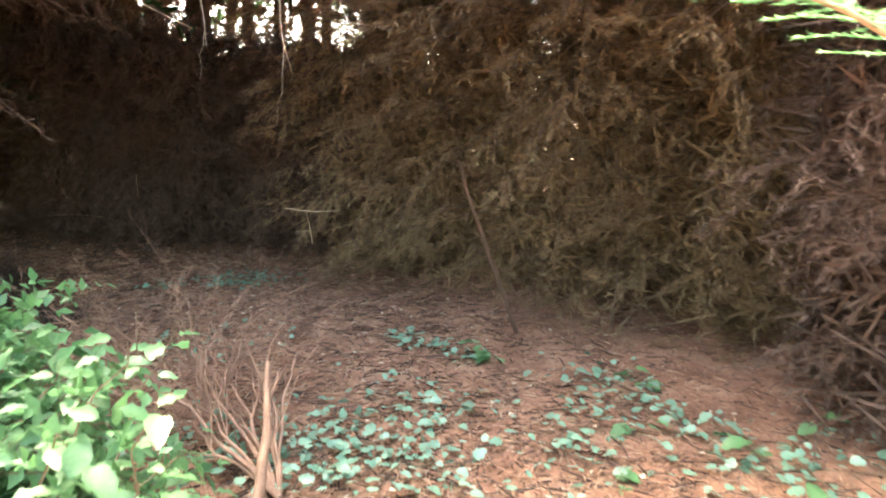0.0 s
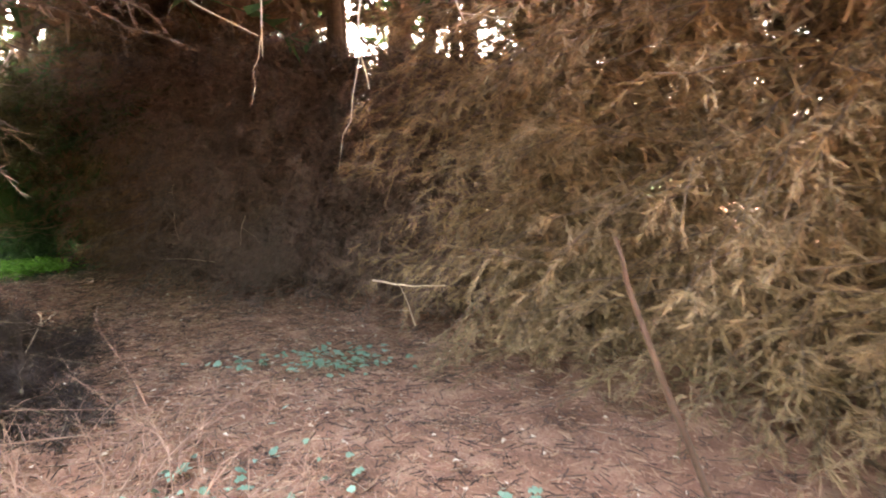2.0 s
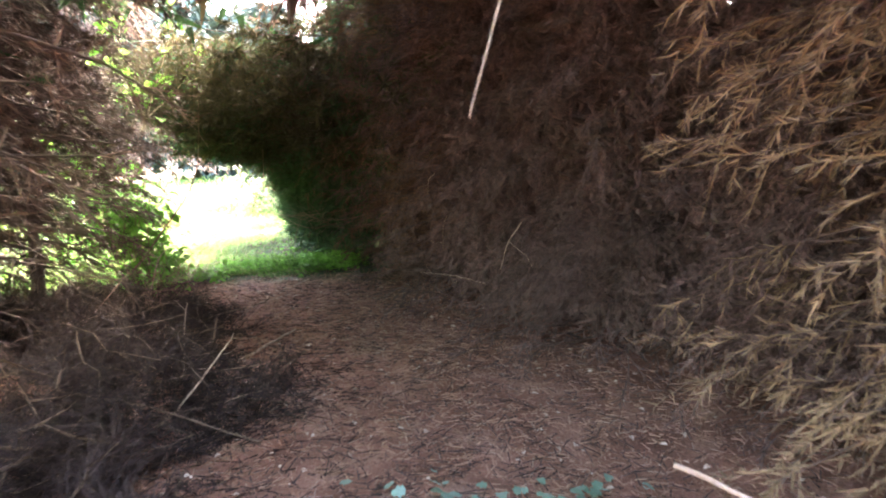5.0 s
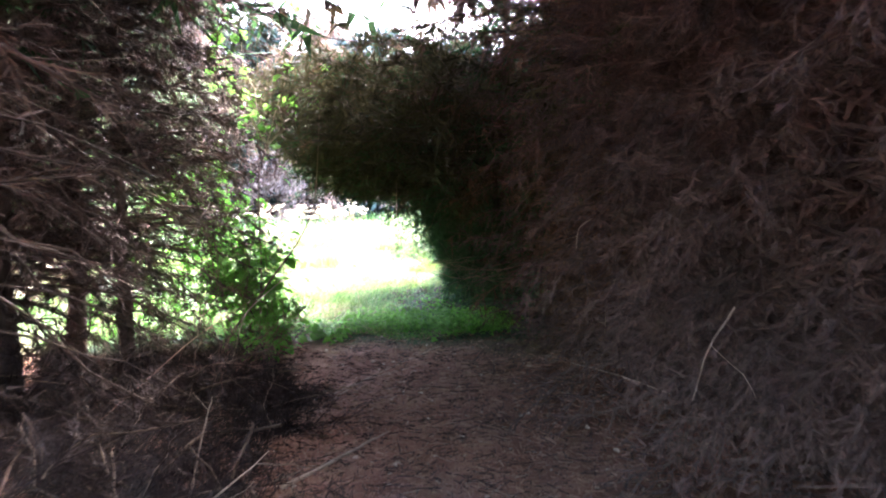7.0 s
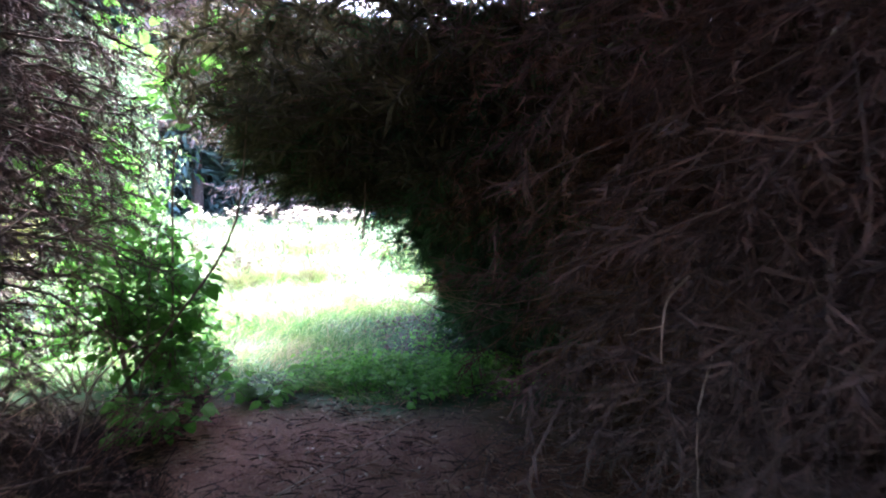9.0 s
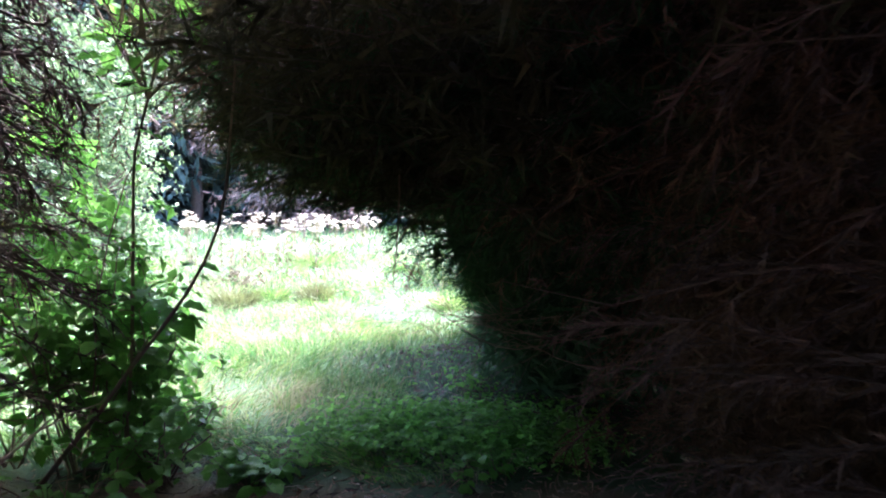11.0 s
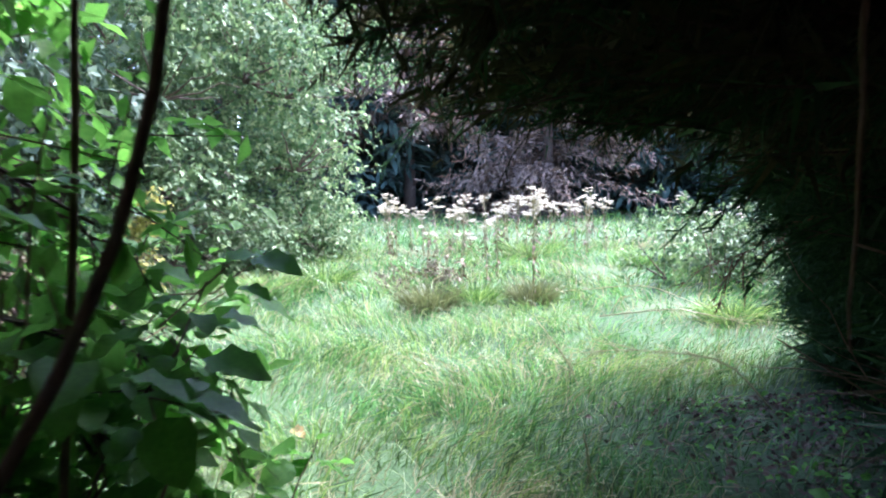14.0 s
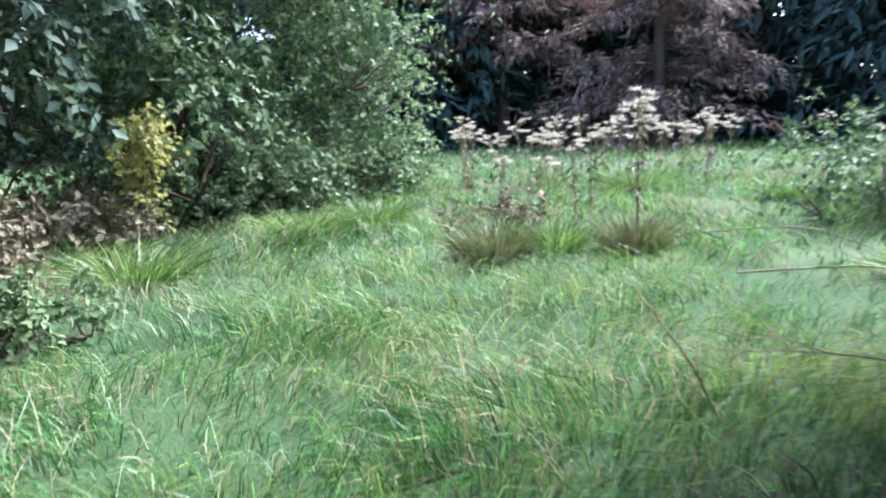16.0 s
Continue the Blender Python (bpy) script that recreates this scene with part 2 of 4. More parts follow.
        return mesh_of(name, np.concatenate(self.v), f, mat, smooth)


def part(name, soup, mat, parent=None, label="", smooth=False, kind=""):
    ob = new(name, soup.mesh(name, mat, smooth))
    ob.parent = parent
    return tagged(ob, label, kind=kind)


def empty(name, m, label, category, group="", kind=""):
    ob = new(name)
    ob.matrix_basis = m
    return tagged(ob, label, category, group, kind)


def lines(p, d, length, k=6, droop=0.0, wob=0.05):
    """Bent lines from p along d: (n, k, 3). droop bends the far end down by that share of the length."""
    n = len(p)
    t = np.linspace(0, 1, k)
    L = np.broadcast_to(length, n)[:, None, None]
    out = p[:, None] + unit(d)[:, None] * L * t[None, :, None]
    out[:, :, 2] -= (np.broadcast_to(droop, n)[:, None] * L[:, :, 0]) * t ** 2
    j = rng.normal(size=(n, k, 3)) * wob * L * (t[None, :, None])
    return out + j * 0.6


def along(pl, t):
    """Places and headings at share t (n, m) on lines pl (n, k, 3)."""
    k = pl.shape[1]
    x = np.clip(t * (k - 1), 0, k - 1.001)
    i = x.astype(int)
    f = (x - i)[..., None]
    r = np.arange(len(pl))[:, None]
    a, b = pl[r, i], pl[r, i + 1]
    return a + (b - a) * f, unit(b - a)


def sphere_dirs(n):
    return unit(rng.normal(size=(n, 3)))


# ---- ground ----
def lie(x, y):
    """Height of the ground."""
    p = Vector((x, y, 0))
    return 0.05 * noise.noise(p * 0.5) + 0.025 * noise.noise(p * 2.1)


def ground():
    """One sheet to the horizon, finer where one walks, with gentle hollows."""
    s = np.concatenate([-np.geomspace(900, 26, 12), np.linspace(-24, 24, 161), np.geomspace(26, 900, 12)])
    X, Y = np.meshgrid(s - 5, s + 8)
    Z = np.zeros_like(X)
    near = (np.abs(X + 5) < 24) & (np.abs(Y - 8) < 24)
    for i, j in zip(*np.nonzero(near)):
        Z[i, j] = lie(X[i, j], Y[i, j])
    k = len(s)
    i = np.arange(k * k).reshape(k, k)
    f = np.stack([i[:-1, :-1], i[:-1, 1:], i[1:, 1:], i[1:, :-1]], -1).reshape(-1, 4)
    ob = new("ground", mesh_of("ground", np.stack([X, Y, Z], -1), [f], ground_material(), True))
    return tagged(ob, "reddish needle-strewn woodland floor running into a rough green meadow", "ground", kind="structure")


ground()

# the trodden way, kept free of twigs
WAY = np.array([(0, -1.5), (0, 0), (0.1, 1.5), (0.1, 2.5), (-0.1, 3.6), (-1.35, 5.7), (-2.4, 6.75), (-3.7, 7.7), (-5.5, 8.2), (-6.3, 8.6), (-7.2, 8.8), (-8.4, 9.2), (-9.5, 9.45)])


def off_way(p, wide=0.5, tall=2.05):
    """Which of the places p lie clear of the trodden way."""
    xy = p[:, :2]
    best = np.full(len(p), 9.0)
    for a, b in zip(WAY[:-1], WAY[1:]):
        t = np.clip(((xy - a) @ (b - a)) / ((b - a) @ (b - a)), 0, 1)
        best = np.minimum(best, np.linalg.norm(xy - (a + t[:, None] * (b - a)), axis=1))
    return (best > wide) | (p[:, 2] > tall)


# ---- conifers ----
def conifer(name, x, y, height, radius, label, twig, branches=150, facing=None, spread=1.9, fine=(20, 17), low=0.05, top=3.4, bark=0.1,
            droop=0.25, rise=0.1, size=1.0, lean=(0, 0), crown_mat=None, crown=220, crown_from=4.6, bare=0.0, single=True, thick=1.0, reach_up=1.9, wide=0.5, core=0, core_r=0.8, core_w=0.04, crown_q=20, crown_w=0.15, fill=16, tilt=0.22, even=1.0, fill_to=0.62, clear=None, tall=2.05, fill_w=0.02, hollow=None):
    """A cypress-like tree: a trunk, limbs up to `top` with two orders of fine twigs, and a coarser crown above.
    radius(z) is the reach of the limbs; facing: the heading (degrees) towards which most limbs grow."""
    tree = empty(name, pose(x, y, 0), label, "conifer", "conifers along the path")
    here = np.array([x, y, 0.0])
    tr = Soup()
    k = np.linspace(0, 1, 9)
    stem = np.stack([lean[0] * k * height, lean[1] * k * height, k * height - 0.1], -1) + rng.normal(size=(9, 3)) * [0.03, 0.03, 0] * (k[:, None] > 0)
    flare = 1 + 0.5 * np.exp(-k * 30)
    tr.tubes([stem], [bark * (1.1 - 0.95 * k) * flare], 10)
    part("trunk", tr, BARK, tree, "rough grey-brown trunk", True)

    def stem_at(z):
        return np.stack([np.interp(z, stem[:, 2], stem[:, i]) for i in range(3)], -1)

    n = branches
    z = low + (top - low) * rng.random(n) ** 0.9
    az = rng.random(n) * 2 * np.pi if facing is None else np.radians(facing) + rng.normal(size=n) * spread * 0.62
    lobe = np.array([noise.noise(Vector((math.cos(a) * 1.3, math.sin(a) * 1.3, v * 1.1)) + Vector((x, y, 0))) for a, v in zip(az, z)])
    reach = np.array([radius(v) for v in z]) * (0.9 + even * (0.32 * rng.random(n) - 0.16 + 0.35 * lobe))
    d = np.stack([np.cos(az), np.sin(az), rise + tilt * rng.normal(size=n)], -1)
    limbs = lines(stem_at(z), d, reach, 7, droop, 0.05)
    limbs[..., 2] = np.maximum(limbs[..., 2], 0.03 + 0.05 * rng.random((n, 1)))
    keep = off_way(limbs[:, 6] + here, wide, tall) & off_way(limbs[:, 4] + here, wide, tall)
    for j in (2, 3, 4, 5):
        keep &= off_way((limbs[:, j] + limbs[:, j + 1]) / 2 + here, wide, tall) & off_way(limbs[:, j] + here, wide, tall)
    if hollow is not None:
        # hollows where dead limbs have broken away and the dark inside shows
        cave = [noise.noise(Vector((math.cos(a) * 2.6, math.sin(a) * 2.6, v * 1.5)) + Vector((y, x, 4))) for a, v in zip(az, z)]
        keep &= np.array(cave) > hollow
    if clear:
        keep &= clear(limbs[:, 6] + here) & clear(limbs[:, 5] + here)
    limbs = limbs[keep]
    n = len(limbs)
    rad = (0.006 + 0.005 * rng.random((n, 1))) * size * thick * np.linspace(1, 0.25, 7)
    own = 64 if single else 0
    for l, r in zip(limbs[:own], rad[:own]):
        br = Soup()
        br.tubes([l], [r], 4)
        part("limb", br, BARK, tree)
    if n > own:
        br = Soup()
        br.tubes(limbs[own:], rad[own:], 3)
        part("limb_work", br, BARK, tree, kind="stuff")
    # second order
    m, q = fine
    lb = limbs[rng.random(n) >= bare]
    t = 0.22 + 0.78 * rng.random((len(lb), m)) ** 0.75
    p, h = along(lb, t)
    h2 = unit(h * 0.75 + sphere_dirs(h.shape[0] * m).reshape(h.shape) * [0.7, 0.7, 0.5] + [0, 0, -0.1])
    L2 = size * (0.12 + 0.28 * rng.random((len(lb), m))) * (1.15 - 0.5 * t)
    p, h2, L2 = p.reshape(-1, 3), h2.reshape(-1, 3), L2.reshape(-1)
    sec = lines(p, h2, L2, 4, 0.25, 0.06)
    sec = sec[off_way(sec[:, 3] + here, wide, tall) & (sec[:, 3, 2] > 0)]
    fo = Soup()
    fo.blades(sec[:, 0], sec[:, 2], 0.006 * size, 0.8)
    fo.slivers(sec[:, 2], sec[:, 3], 0.006 * size)
    # third order
    t3 = 0.1 + 0.9 * rng.random((len(sec), q))
    p3, h3 = along(sec, t3)
    h3 = unit(h3 * 0.9 + sphere_dirs(h3.shape[0] * q).reshape(h3.shape) * 0.7)
    L3 = size * (0.03 + 0.07 * rng.random((len(sec), q)))[..., None]
    fo.slivers(p3.reshape(-1, 3), (p3 + h3 * L3).reshape(-1, 3), (0.0045 + 0.0055 * rng.random(p3.shape[0] * q)) * size)
    if core:
        # added backing close to the stem: coarse slivers that darken the inside
        zc = top * rng.random(core)
        ac = rng.random(core) * 6.283
        pc = stem_at(zc) + np.stack([np.cos(ac), np.sin(ac), 0 * ac], -1) * (core_r * np.sqrt(rng.random(core)))[:, None]
        e = pc + sphere_dirs(core) * (0.2 + 0.25 * rng.random((core, 1)))
        ok = off_way(pc + here, 0.8 if tall > 2 else wide, tall) & off_way(e + here, 0.8 if tall > 2 else wide, tall) & (e[:, 2] > 0)
        fo.slivers(pc[ok], e[ok], core_w)
    if fill:
        # added filler: coarser slivers hidden inside the twigs to block light
        pf, hf = along(lb, 0.05 + fill_to * rng.random((len(lb), fill)))
        pf, hf = pf.reshape(-1, 3), hf.reshape(-1, 3)
        e = pf + unit(hf * 0.5 + sphere_dirs(len(pf))) * (0.10 + 0.12 * rng.random((len(pf), 1))) * size
        ok = off_way(pf + here, 0.8 if tall > 2 else wide, tall) & off_way(e + here, 0.8 if tall > 2 else wide, tall) & (e[:, 2] > 0)
        fo.slivers(pf[ok], e[ok], fill_w * size)
    part("twig_tangle", fo, twig, tree, kind="stuff")
    # upper crown, mostly out of view, spread wide where it has to block sky
    if crown:
        c = Soup()
        zc = crown_from + (height - crown_from) * rng.random(crown)
        azc = rng.random(crown) * 2 * np.pi
        rc = reach_up * (1.1 - 0.8 * np.clip((zc - crown_from) / (height - crown_from), 0, 1)) * (0.6 + 0.5 * rng.random(crown)) + 0.25
        dc = np.stack([np.cos(azc), np.sin(azc), 0.15 + 0.2 * rng.normal(size=crown)], -1)
        lc = lines(stem_at(zc), dc, rc, 6, 0.12, 0.06)
        lc = lc[(clear(lc[:, 5] + here) if clear else True) & off_way(lc[:, 5] + here, 1.3, 2.7) & off_way(lc[:, 3] + here, 1.3, 2.7)]
        crown = len(lc)
        c.tubes(lc, np.full((crown, 1), 0.014) * np.linspace(1, 0.3, 6), 3)
        tt = 0.1 + 0.9 * rng.random((crown, crown_q))
        pc, hc = along(lc, tt)
        hc = unit(hc * 0.6 + sphere_dirs(crown * crown_q).reshape(hc.shape) * 0.9 + [0, 0, -0.15])
        c.slivers(pc.reshape(-1, 3), (pc + hc * (0.15 + 0.28 * rng.random(tt.shape))[..., None]).reshape(-1, 3), crown_w)
        part("crown", c, crown_mat or GREEN_NEEDLE, tree, "dense shaded crown", kind="stuff")
    return tree


# the wall of trees along the right of the path, from the start to the meadow
WALL = [
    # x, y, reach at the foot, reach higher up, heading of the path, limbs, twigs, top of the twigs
    # shade at the hedge's near end is put into these two trees' colour
    (3.7, 3.3, 1.3, 1.6, 185, 180, BROWN_SHADE, 4.2),
    (3.05, 3.7, 0.95, 1.3, 200, 200, BROWN_SHADE, 4.0),
    (2.9, 5.7, 1.3, 2.1, 205, 240, DRY, 4.4),
    (4.7, 5.0, 1.5, 1.8, 195, 110, DRY, 4.6),
    (2.75, 7.7, 1.5, 1.9, 215, 170, DRY, 4.6),
    (3.6, 6.9, 1.5, 1.9, 200, 120, DRY, 4.6),
    (1.5, 7.3, 1.4, 2.55, 235, 260, DRY, 4.2),
    (0.0, 8.6, 1.3, 2.35, 245, 260, DRY, 3.6),
    # these three carry the wood's shade in their twig colour
    (-1.6, 9.9, 1.1, 1.7, 245, 220, BROWN_SHADE, 2.7),
    (-3.5, 10.5, 1.4, 2.4, 250, 230, SHADED_DRY, 2.9),
    (-5.3, 11.0, 1.35, 2.5, 255, 260, SHADED_DRY, 3.1),
    (-7.1, 11.8, 1.75, 2.9, 250, 290, FEATHER, 4.1),
    (-6.3, 12.2, 1.6, 1.8, 250, 190, FEATHER, 4.0),
    (-8.2, 12.6, 1.5, 1.8, 250, 210, FEATHER, 3.8),
]
# their wide upper crowns are out of view, added to shade the path
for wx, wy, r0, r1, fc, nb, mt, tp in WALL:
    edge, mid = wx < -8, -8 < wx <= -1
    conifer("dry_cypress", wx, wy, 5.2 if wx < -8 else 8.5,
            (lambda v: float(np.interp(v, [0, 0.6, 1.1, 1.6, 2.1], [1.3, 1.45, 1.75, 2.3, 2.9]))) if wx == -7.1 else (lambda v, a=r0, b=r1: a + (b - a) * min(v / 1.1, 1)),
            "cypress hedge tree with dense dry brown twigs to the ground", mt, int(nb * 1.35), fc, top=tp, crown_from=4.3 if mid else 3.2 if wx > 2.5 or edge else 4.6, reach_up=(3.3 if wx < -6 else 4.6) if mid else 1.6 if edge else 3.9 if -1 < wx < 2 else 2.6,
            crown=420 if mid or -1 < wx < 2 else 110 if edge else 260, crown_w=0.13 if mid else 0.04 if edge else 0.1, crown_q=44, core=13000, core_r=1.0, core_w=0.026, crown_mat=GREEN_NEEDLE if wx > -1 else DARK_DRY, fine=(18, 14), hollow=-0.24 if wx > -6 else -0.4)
# the last one leans out over the way into the meadow
SKIRT = ([0, 0.3, 0.6, 0.85, 1.1, 1.3, 1.5, 1.75, 2.0, 2.5, 4], [0.35, 0.45, 0.65, 0.85, 1.15, 1.8, 2.4, 3.0, 3.4, 3.6, 3.4])


def meadow_side(p):
    """Which of the places p keep back from the open meadow."""
    out = np.where(p[:, 1] > 10.45, -11.35, -10.75)
    return (p[:, 0] > np.where(p[:, 2] > 1.5, out, -10.05)) | (p[:, 1] > 10.9)


conifer("cypress_at_meadow", -9.35, 11.6, 4.6, lambda v: float(np.interp(v, *SKIRT)), "dark green cypress leaning over the path's end", GREEN_NEEDLE, 520, 250,
        spread=1.6, fine=(20, 13), droop=0.05, rise=0.05, clear=meadow_side, crown_from=2.9, reach_up=1.6, crown=50, core=7000, core_r=0.8, crown_q=40, crown_w=0.03, fill=110, fill_w=0.022, tilt=0.05, even=0.5, top=2.75, wide=0.4, fill_to=0.85, tall=1.4)
REACH = ([1.4, 1.7, 1.9, 2.3, 2.7, 3.2], [2.3, 3.2, 3.7, 4.1, 3.9, 2.8])
conifer("cypress_over_path", -8.75, 12.0, 4.8, lambda v: float(np.interp(v, *REACH)), "dark cypress whose limbs roof the path's end", OLIVE, 680, 241,
        spread=0.95, fine=(15, 9), low=1.4, droop=0.02, rise=0.03, crown_from=2.9, reach_up=1.5, crown=40, crown_q=40, crown_w=0.03, fill=110, fill_w=0.024, tilt=0.04, even=0.5, top=2.8, wide=0.4, fill_to=0.95,
        clear=meadow_side, tall=1.4)
AWNING = ([0.3, 0.8, 1.3, 1.6, 1.9, 2.3], [0.8, 1.0, 1.3, 1.8, 2.1, 1.6])
conifer("cypress_at_meadow", -11.1, 12.6, 3.4, lambda v: float(np.interp(v, *AWNING)), "dark green cypress at the meadow's edge", GREEN_NEEDLE, 360, 255,
        spread=1.5, fine=(18, 11), droop=0.05, rise=0.05, crown_from=2.4, reach_up=1.0, crown=30, crown_q=40, crown_w=0.03, core=5000, fill=90, fill_w=0.022, tilt=0.05, even=0.5, top=2.3, fill_to=0.85)
# trees deeper in the wood: bare poles below, crowns above
for i, (wx, wy) in enumerate([(5.9, 5.0), (5.4, 7.6), (4.2, 9.6), (2.7, 10.9), (1.0, 11.2), (-0.6, 12.4), (-2.2, 12.0), (-3.1, 13.6), (-4.3, 12.4), (-5.6, 14.0), (-6.6, 13.1), (-8.0, 15.0),
                              (0.2, 14.4), (-1.6, 15.4), (-4.4, 16.2), (-6.8, 17.2), (2.4, 14.0), (5.2, 12.6), (-9.6, 16.6), (-3.4, 18.5), (-5.8, 19.5), (-0.8, 17.6), (1.4, 18.2), (-8.4, 19.0), (-2.0, 20.5)]):
    conifer("conifer_pole", wx, wy, 11, lambda v: 1.1, "tall bare-stemmed conifer deeper in the wood", DARK_DRY, 44, None, fine=(10, 6), low=1.0, top=4.6, size=1.5,
            bark=0.10 + 0.05 * (i % 3), crown=200, crown_from=4.8 + 0.6 * (i % 2), single=False, lean=(0.02 * (i % 3 - 1), 0))

# and more, unseen, added behind the path's left and start to block sky light
for i, (wx, wy) in enumerate([(-6.8, 2.2), (-8.8, 3.0), (-7.6, 0.8), (-10.6, 2.0), (-5.9, -0.6), (-8.6, -2.2), (-6.0, -3.6), (-4.6, -4.2), (-1.8, -6.6), (1.2, -6.2), (3.8, -3.8), (5.0, -1.6), (5.2, 0.8), (6.4, 3.0), (-11.5, -0.8)]):
    conifer("conifer_pole", wx, wy, 10, lambda v: 1.2, "unseen conifer added behind the path to block sky light", DARK_DRY, 50, None, fine=(9, 6), low=0.6, top=4.2, size=1.5,
            bark=0.12, crown=340, crown_from=3.0, single=False, reach_up=3.4, crown_w=0.1, crown_q=34)

# dead-limbed trees to the left of the path
LEFT = [
    # x, y, reach, limbs, lowest limb, trunk, lean, twigs, bare share, label
    (-6.25, 5.55, 1.6, 140, 0.4, 0.21, (0, 0), (12, 9), 0.3, "old conifer with a thick trunk and bare dead limbs"),
    (-4.8, 4.3, 1.5, 80, 1.1, 0.11, (0.2, 0.42), (12, 9), 0.3, "conifer leaning over the path with bare dead limbs"),
    (-9.0, 6.6, 1.6, 230, 0.45, 0.06, (0.02, 0.03), (16, 12), 0.0, "thin conifer with drooping dead branches at the meadow's edge"),
    (-8.1, 6.1, 1.7, 230, 0.5, 0.08, (0, 0.03), (16, 12), 0.0, "conifer hung with dark dead twigs"),
    (-8.75, 7.0, 1.35, 150, 1.05, 0.05, (0.01, 0.02), (18, 13), 0.0, "thin conifer with drooping dead boughs beside the path"),
    (-11.0, 5.0, 1.6, 90, 1.6, 0.10, (0, 0), (14, 10), 0.0, "conifer with drooping dead branches at the meadow's edge"),
    (-4.4, 2.4, 1.6, 90, 0.9, 0.16, (0, 0), (12, 9), 0.2, "old conifer with bare dead limbs"),
    (-4.0, -0.3, 1.6, 80, 1.2, 0.15, (0, 0), (12, 8), 0.2, "old conifer with bare dead limbs"),
]
# twig tone by position: the colour itself is darker where shade falls
for x, y, r, nb, lo, bk, ln, fi, ba, lb in LEFT:
    conifer("dead_limbed_conifer", x, y, 8.5, lambda v, r=r: r, lb, RUST_DARK if x < -8.9 else BROWN_SHADE if x < -6 else DARK_DRY, nb, None, fine=fi, low=lo, top=4.0, bark=bk, droop=0.3, lean=ln, bare=ba, thick=1.6,
            crown_from=3.4, reach_up=2.9, crown=300, crown_w=0.09)


# ---- leaves, sticks and stems ----
def leaf_mesh(name, mat, stations, widths, fold=0.22, droop=0.3, wave=0.05):
    """One leaf, 1 long: a folded blade with a drooping tip."""
    v, f = [], []
    for i, (s, w) in enumerate(zip(stations, widths)):
        z = -droop * s * s
        v += [(s, -w, z + fold * w + wave * math.sin(s * 19)), (s, 0, z), (s, w, z + fold * w - wave * math.sin(s * 17))]
        if i:
            a, b = 3 * i - 3, 3 * i
            f += [(a, a + 1, b + 1, b), (a + 1, a + 2, b + 2, b + 1)]
    return mesh_of(name, v, [f], mat, True)


OVAL = [0.02, 0.2, 0.33, 0.36, 0.30, 0.17, 0.01]
LOBED = [0.03, 0.38, 0.30, 0.44, 0.24, 0.22, 0.01]
STA = [0, 0.12, 0.28, 0.46, 0.66, 0.85, 1.0]
LEAF_FRESH = leaf_mesh("leaf", LEAF, STA, OVAL)
LEAF_PALE = leaf_mesh("leaf", PALE_LEAF, STA, OVAL)
LEAF_IVY = leaf_mesh("leaf", IVY, STA, LOBED, 0.15, 0.15)


def leaf_objects(parent, mesh, p, d, nrm, size):
    """Leaves as objects of their own, at places p given from the parent's foot."""
    d = unit(np.asarray(d))
    s = unit(np.cross(nrm, d))
    u = np.cross(d, s)
    for i in range(len(p)):
        ob = new("leaf", mesh)
        ob.parent = parent
        m = Matrix(np.stack([d[i], s[i], u[i]], 1).tolist()).to_4x4()
        ob.matrix_basis = Matrix.Translation(p[i].tolist()) @ m @ Matrix.Scale(float(size[i]), 4)


def stem_parts(parent, name, pl, rad, mat, sides=6):
    for l, r in zip(pl, rad):
        s = Soup()
        s.tubes([l], [r], sides)
        part(name, s, mat, parent, smooth=True)


def leafy(name, x, y, label, category, stems, reach, up, leaf_n, leaf_size, mesh, stem_mat=None, heading=None, spread=3.14, thick=0.006, group="", spray=0.09, droop=0.25, clear=0.6):
    """A plant of several stems with separate leaves along them."""
    z0 = lie(x, y) - 0.02
    ob = empty(name, pose(x, y, z0), label, category, group)
    az = rng.random(stems) * 6.283 if heading is None else np.radians(heading) + rng.uniform(-spread, spread, stems)
    L = reach * (0.6 + 0.5 * rng.random(stems))
    pl = lines(rng.normal(size=(stems, 3)) * [0.05, 0.05, 0] * min(1, reach), np.stack([np.cos(az), np.sin(az), up * (0.6 + 0.8 * rng.random(stems))], -1), L, 8, droop, 0.05)
    pl[..., 2] = np.maximum(pl[..., 2], 0.01)
    stem_parts(ob, "stem", pl, np.full((stems, 1), thick) * np.linspace(1, 0.35, 8), stem_mat or DRY_STALK)
    q = max(1, leaf_n // stems)
    p, h = along(pl, 0.2 + 0.8 * rng.random((stems, q)))
    p, h = p.reshape(-1, 3), h.reshape(-1, 3)
    out = unit(h * 0.5 + sphere_dirs(len(p)) * [1, 1, 0.5])
    p = p + out * spray * rng.random((len(p), 1))
    ok = off_way(p + [x, y, 0], clear)
    p, out = p[ok], out[ok]
    p[:, 2] = np.maximum(p[:, 2], 0.03)
    leaf_objects(ob, mesh, p, out * [1, 1, 0.5] + [0, 0, -0.15], unit(sphere_dirs(len(p)) * 0.45 + [0, 0, 1]), leaf_size * (0.6 + 0.8 * rng.random(len(p))))
    return ob


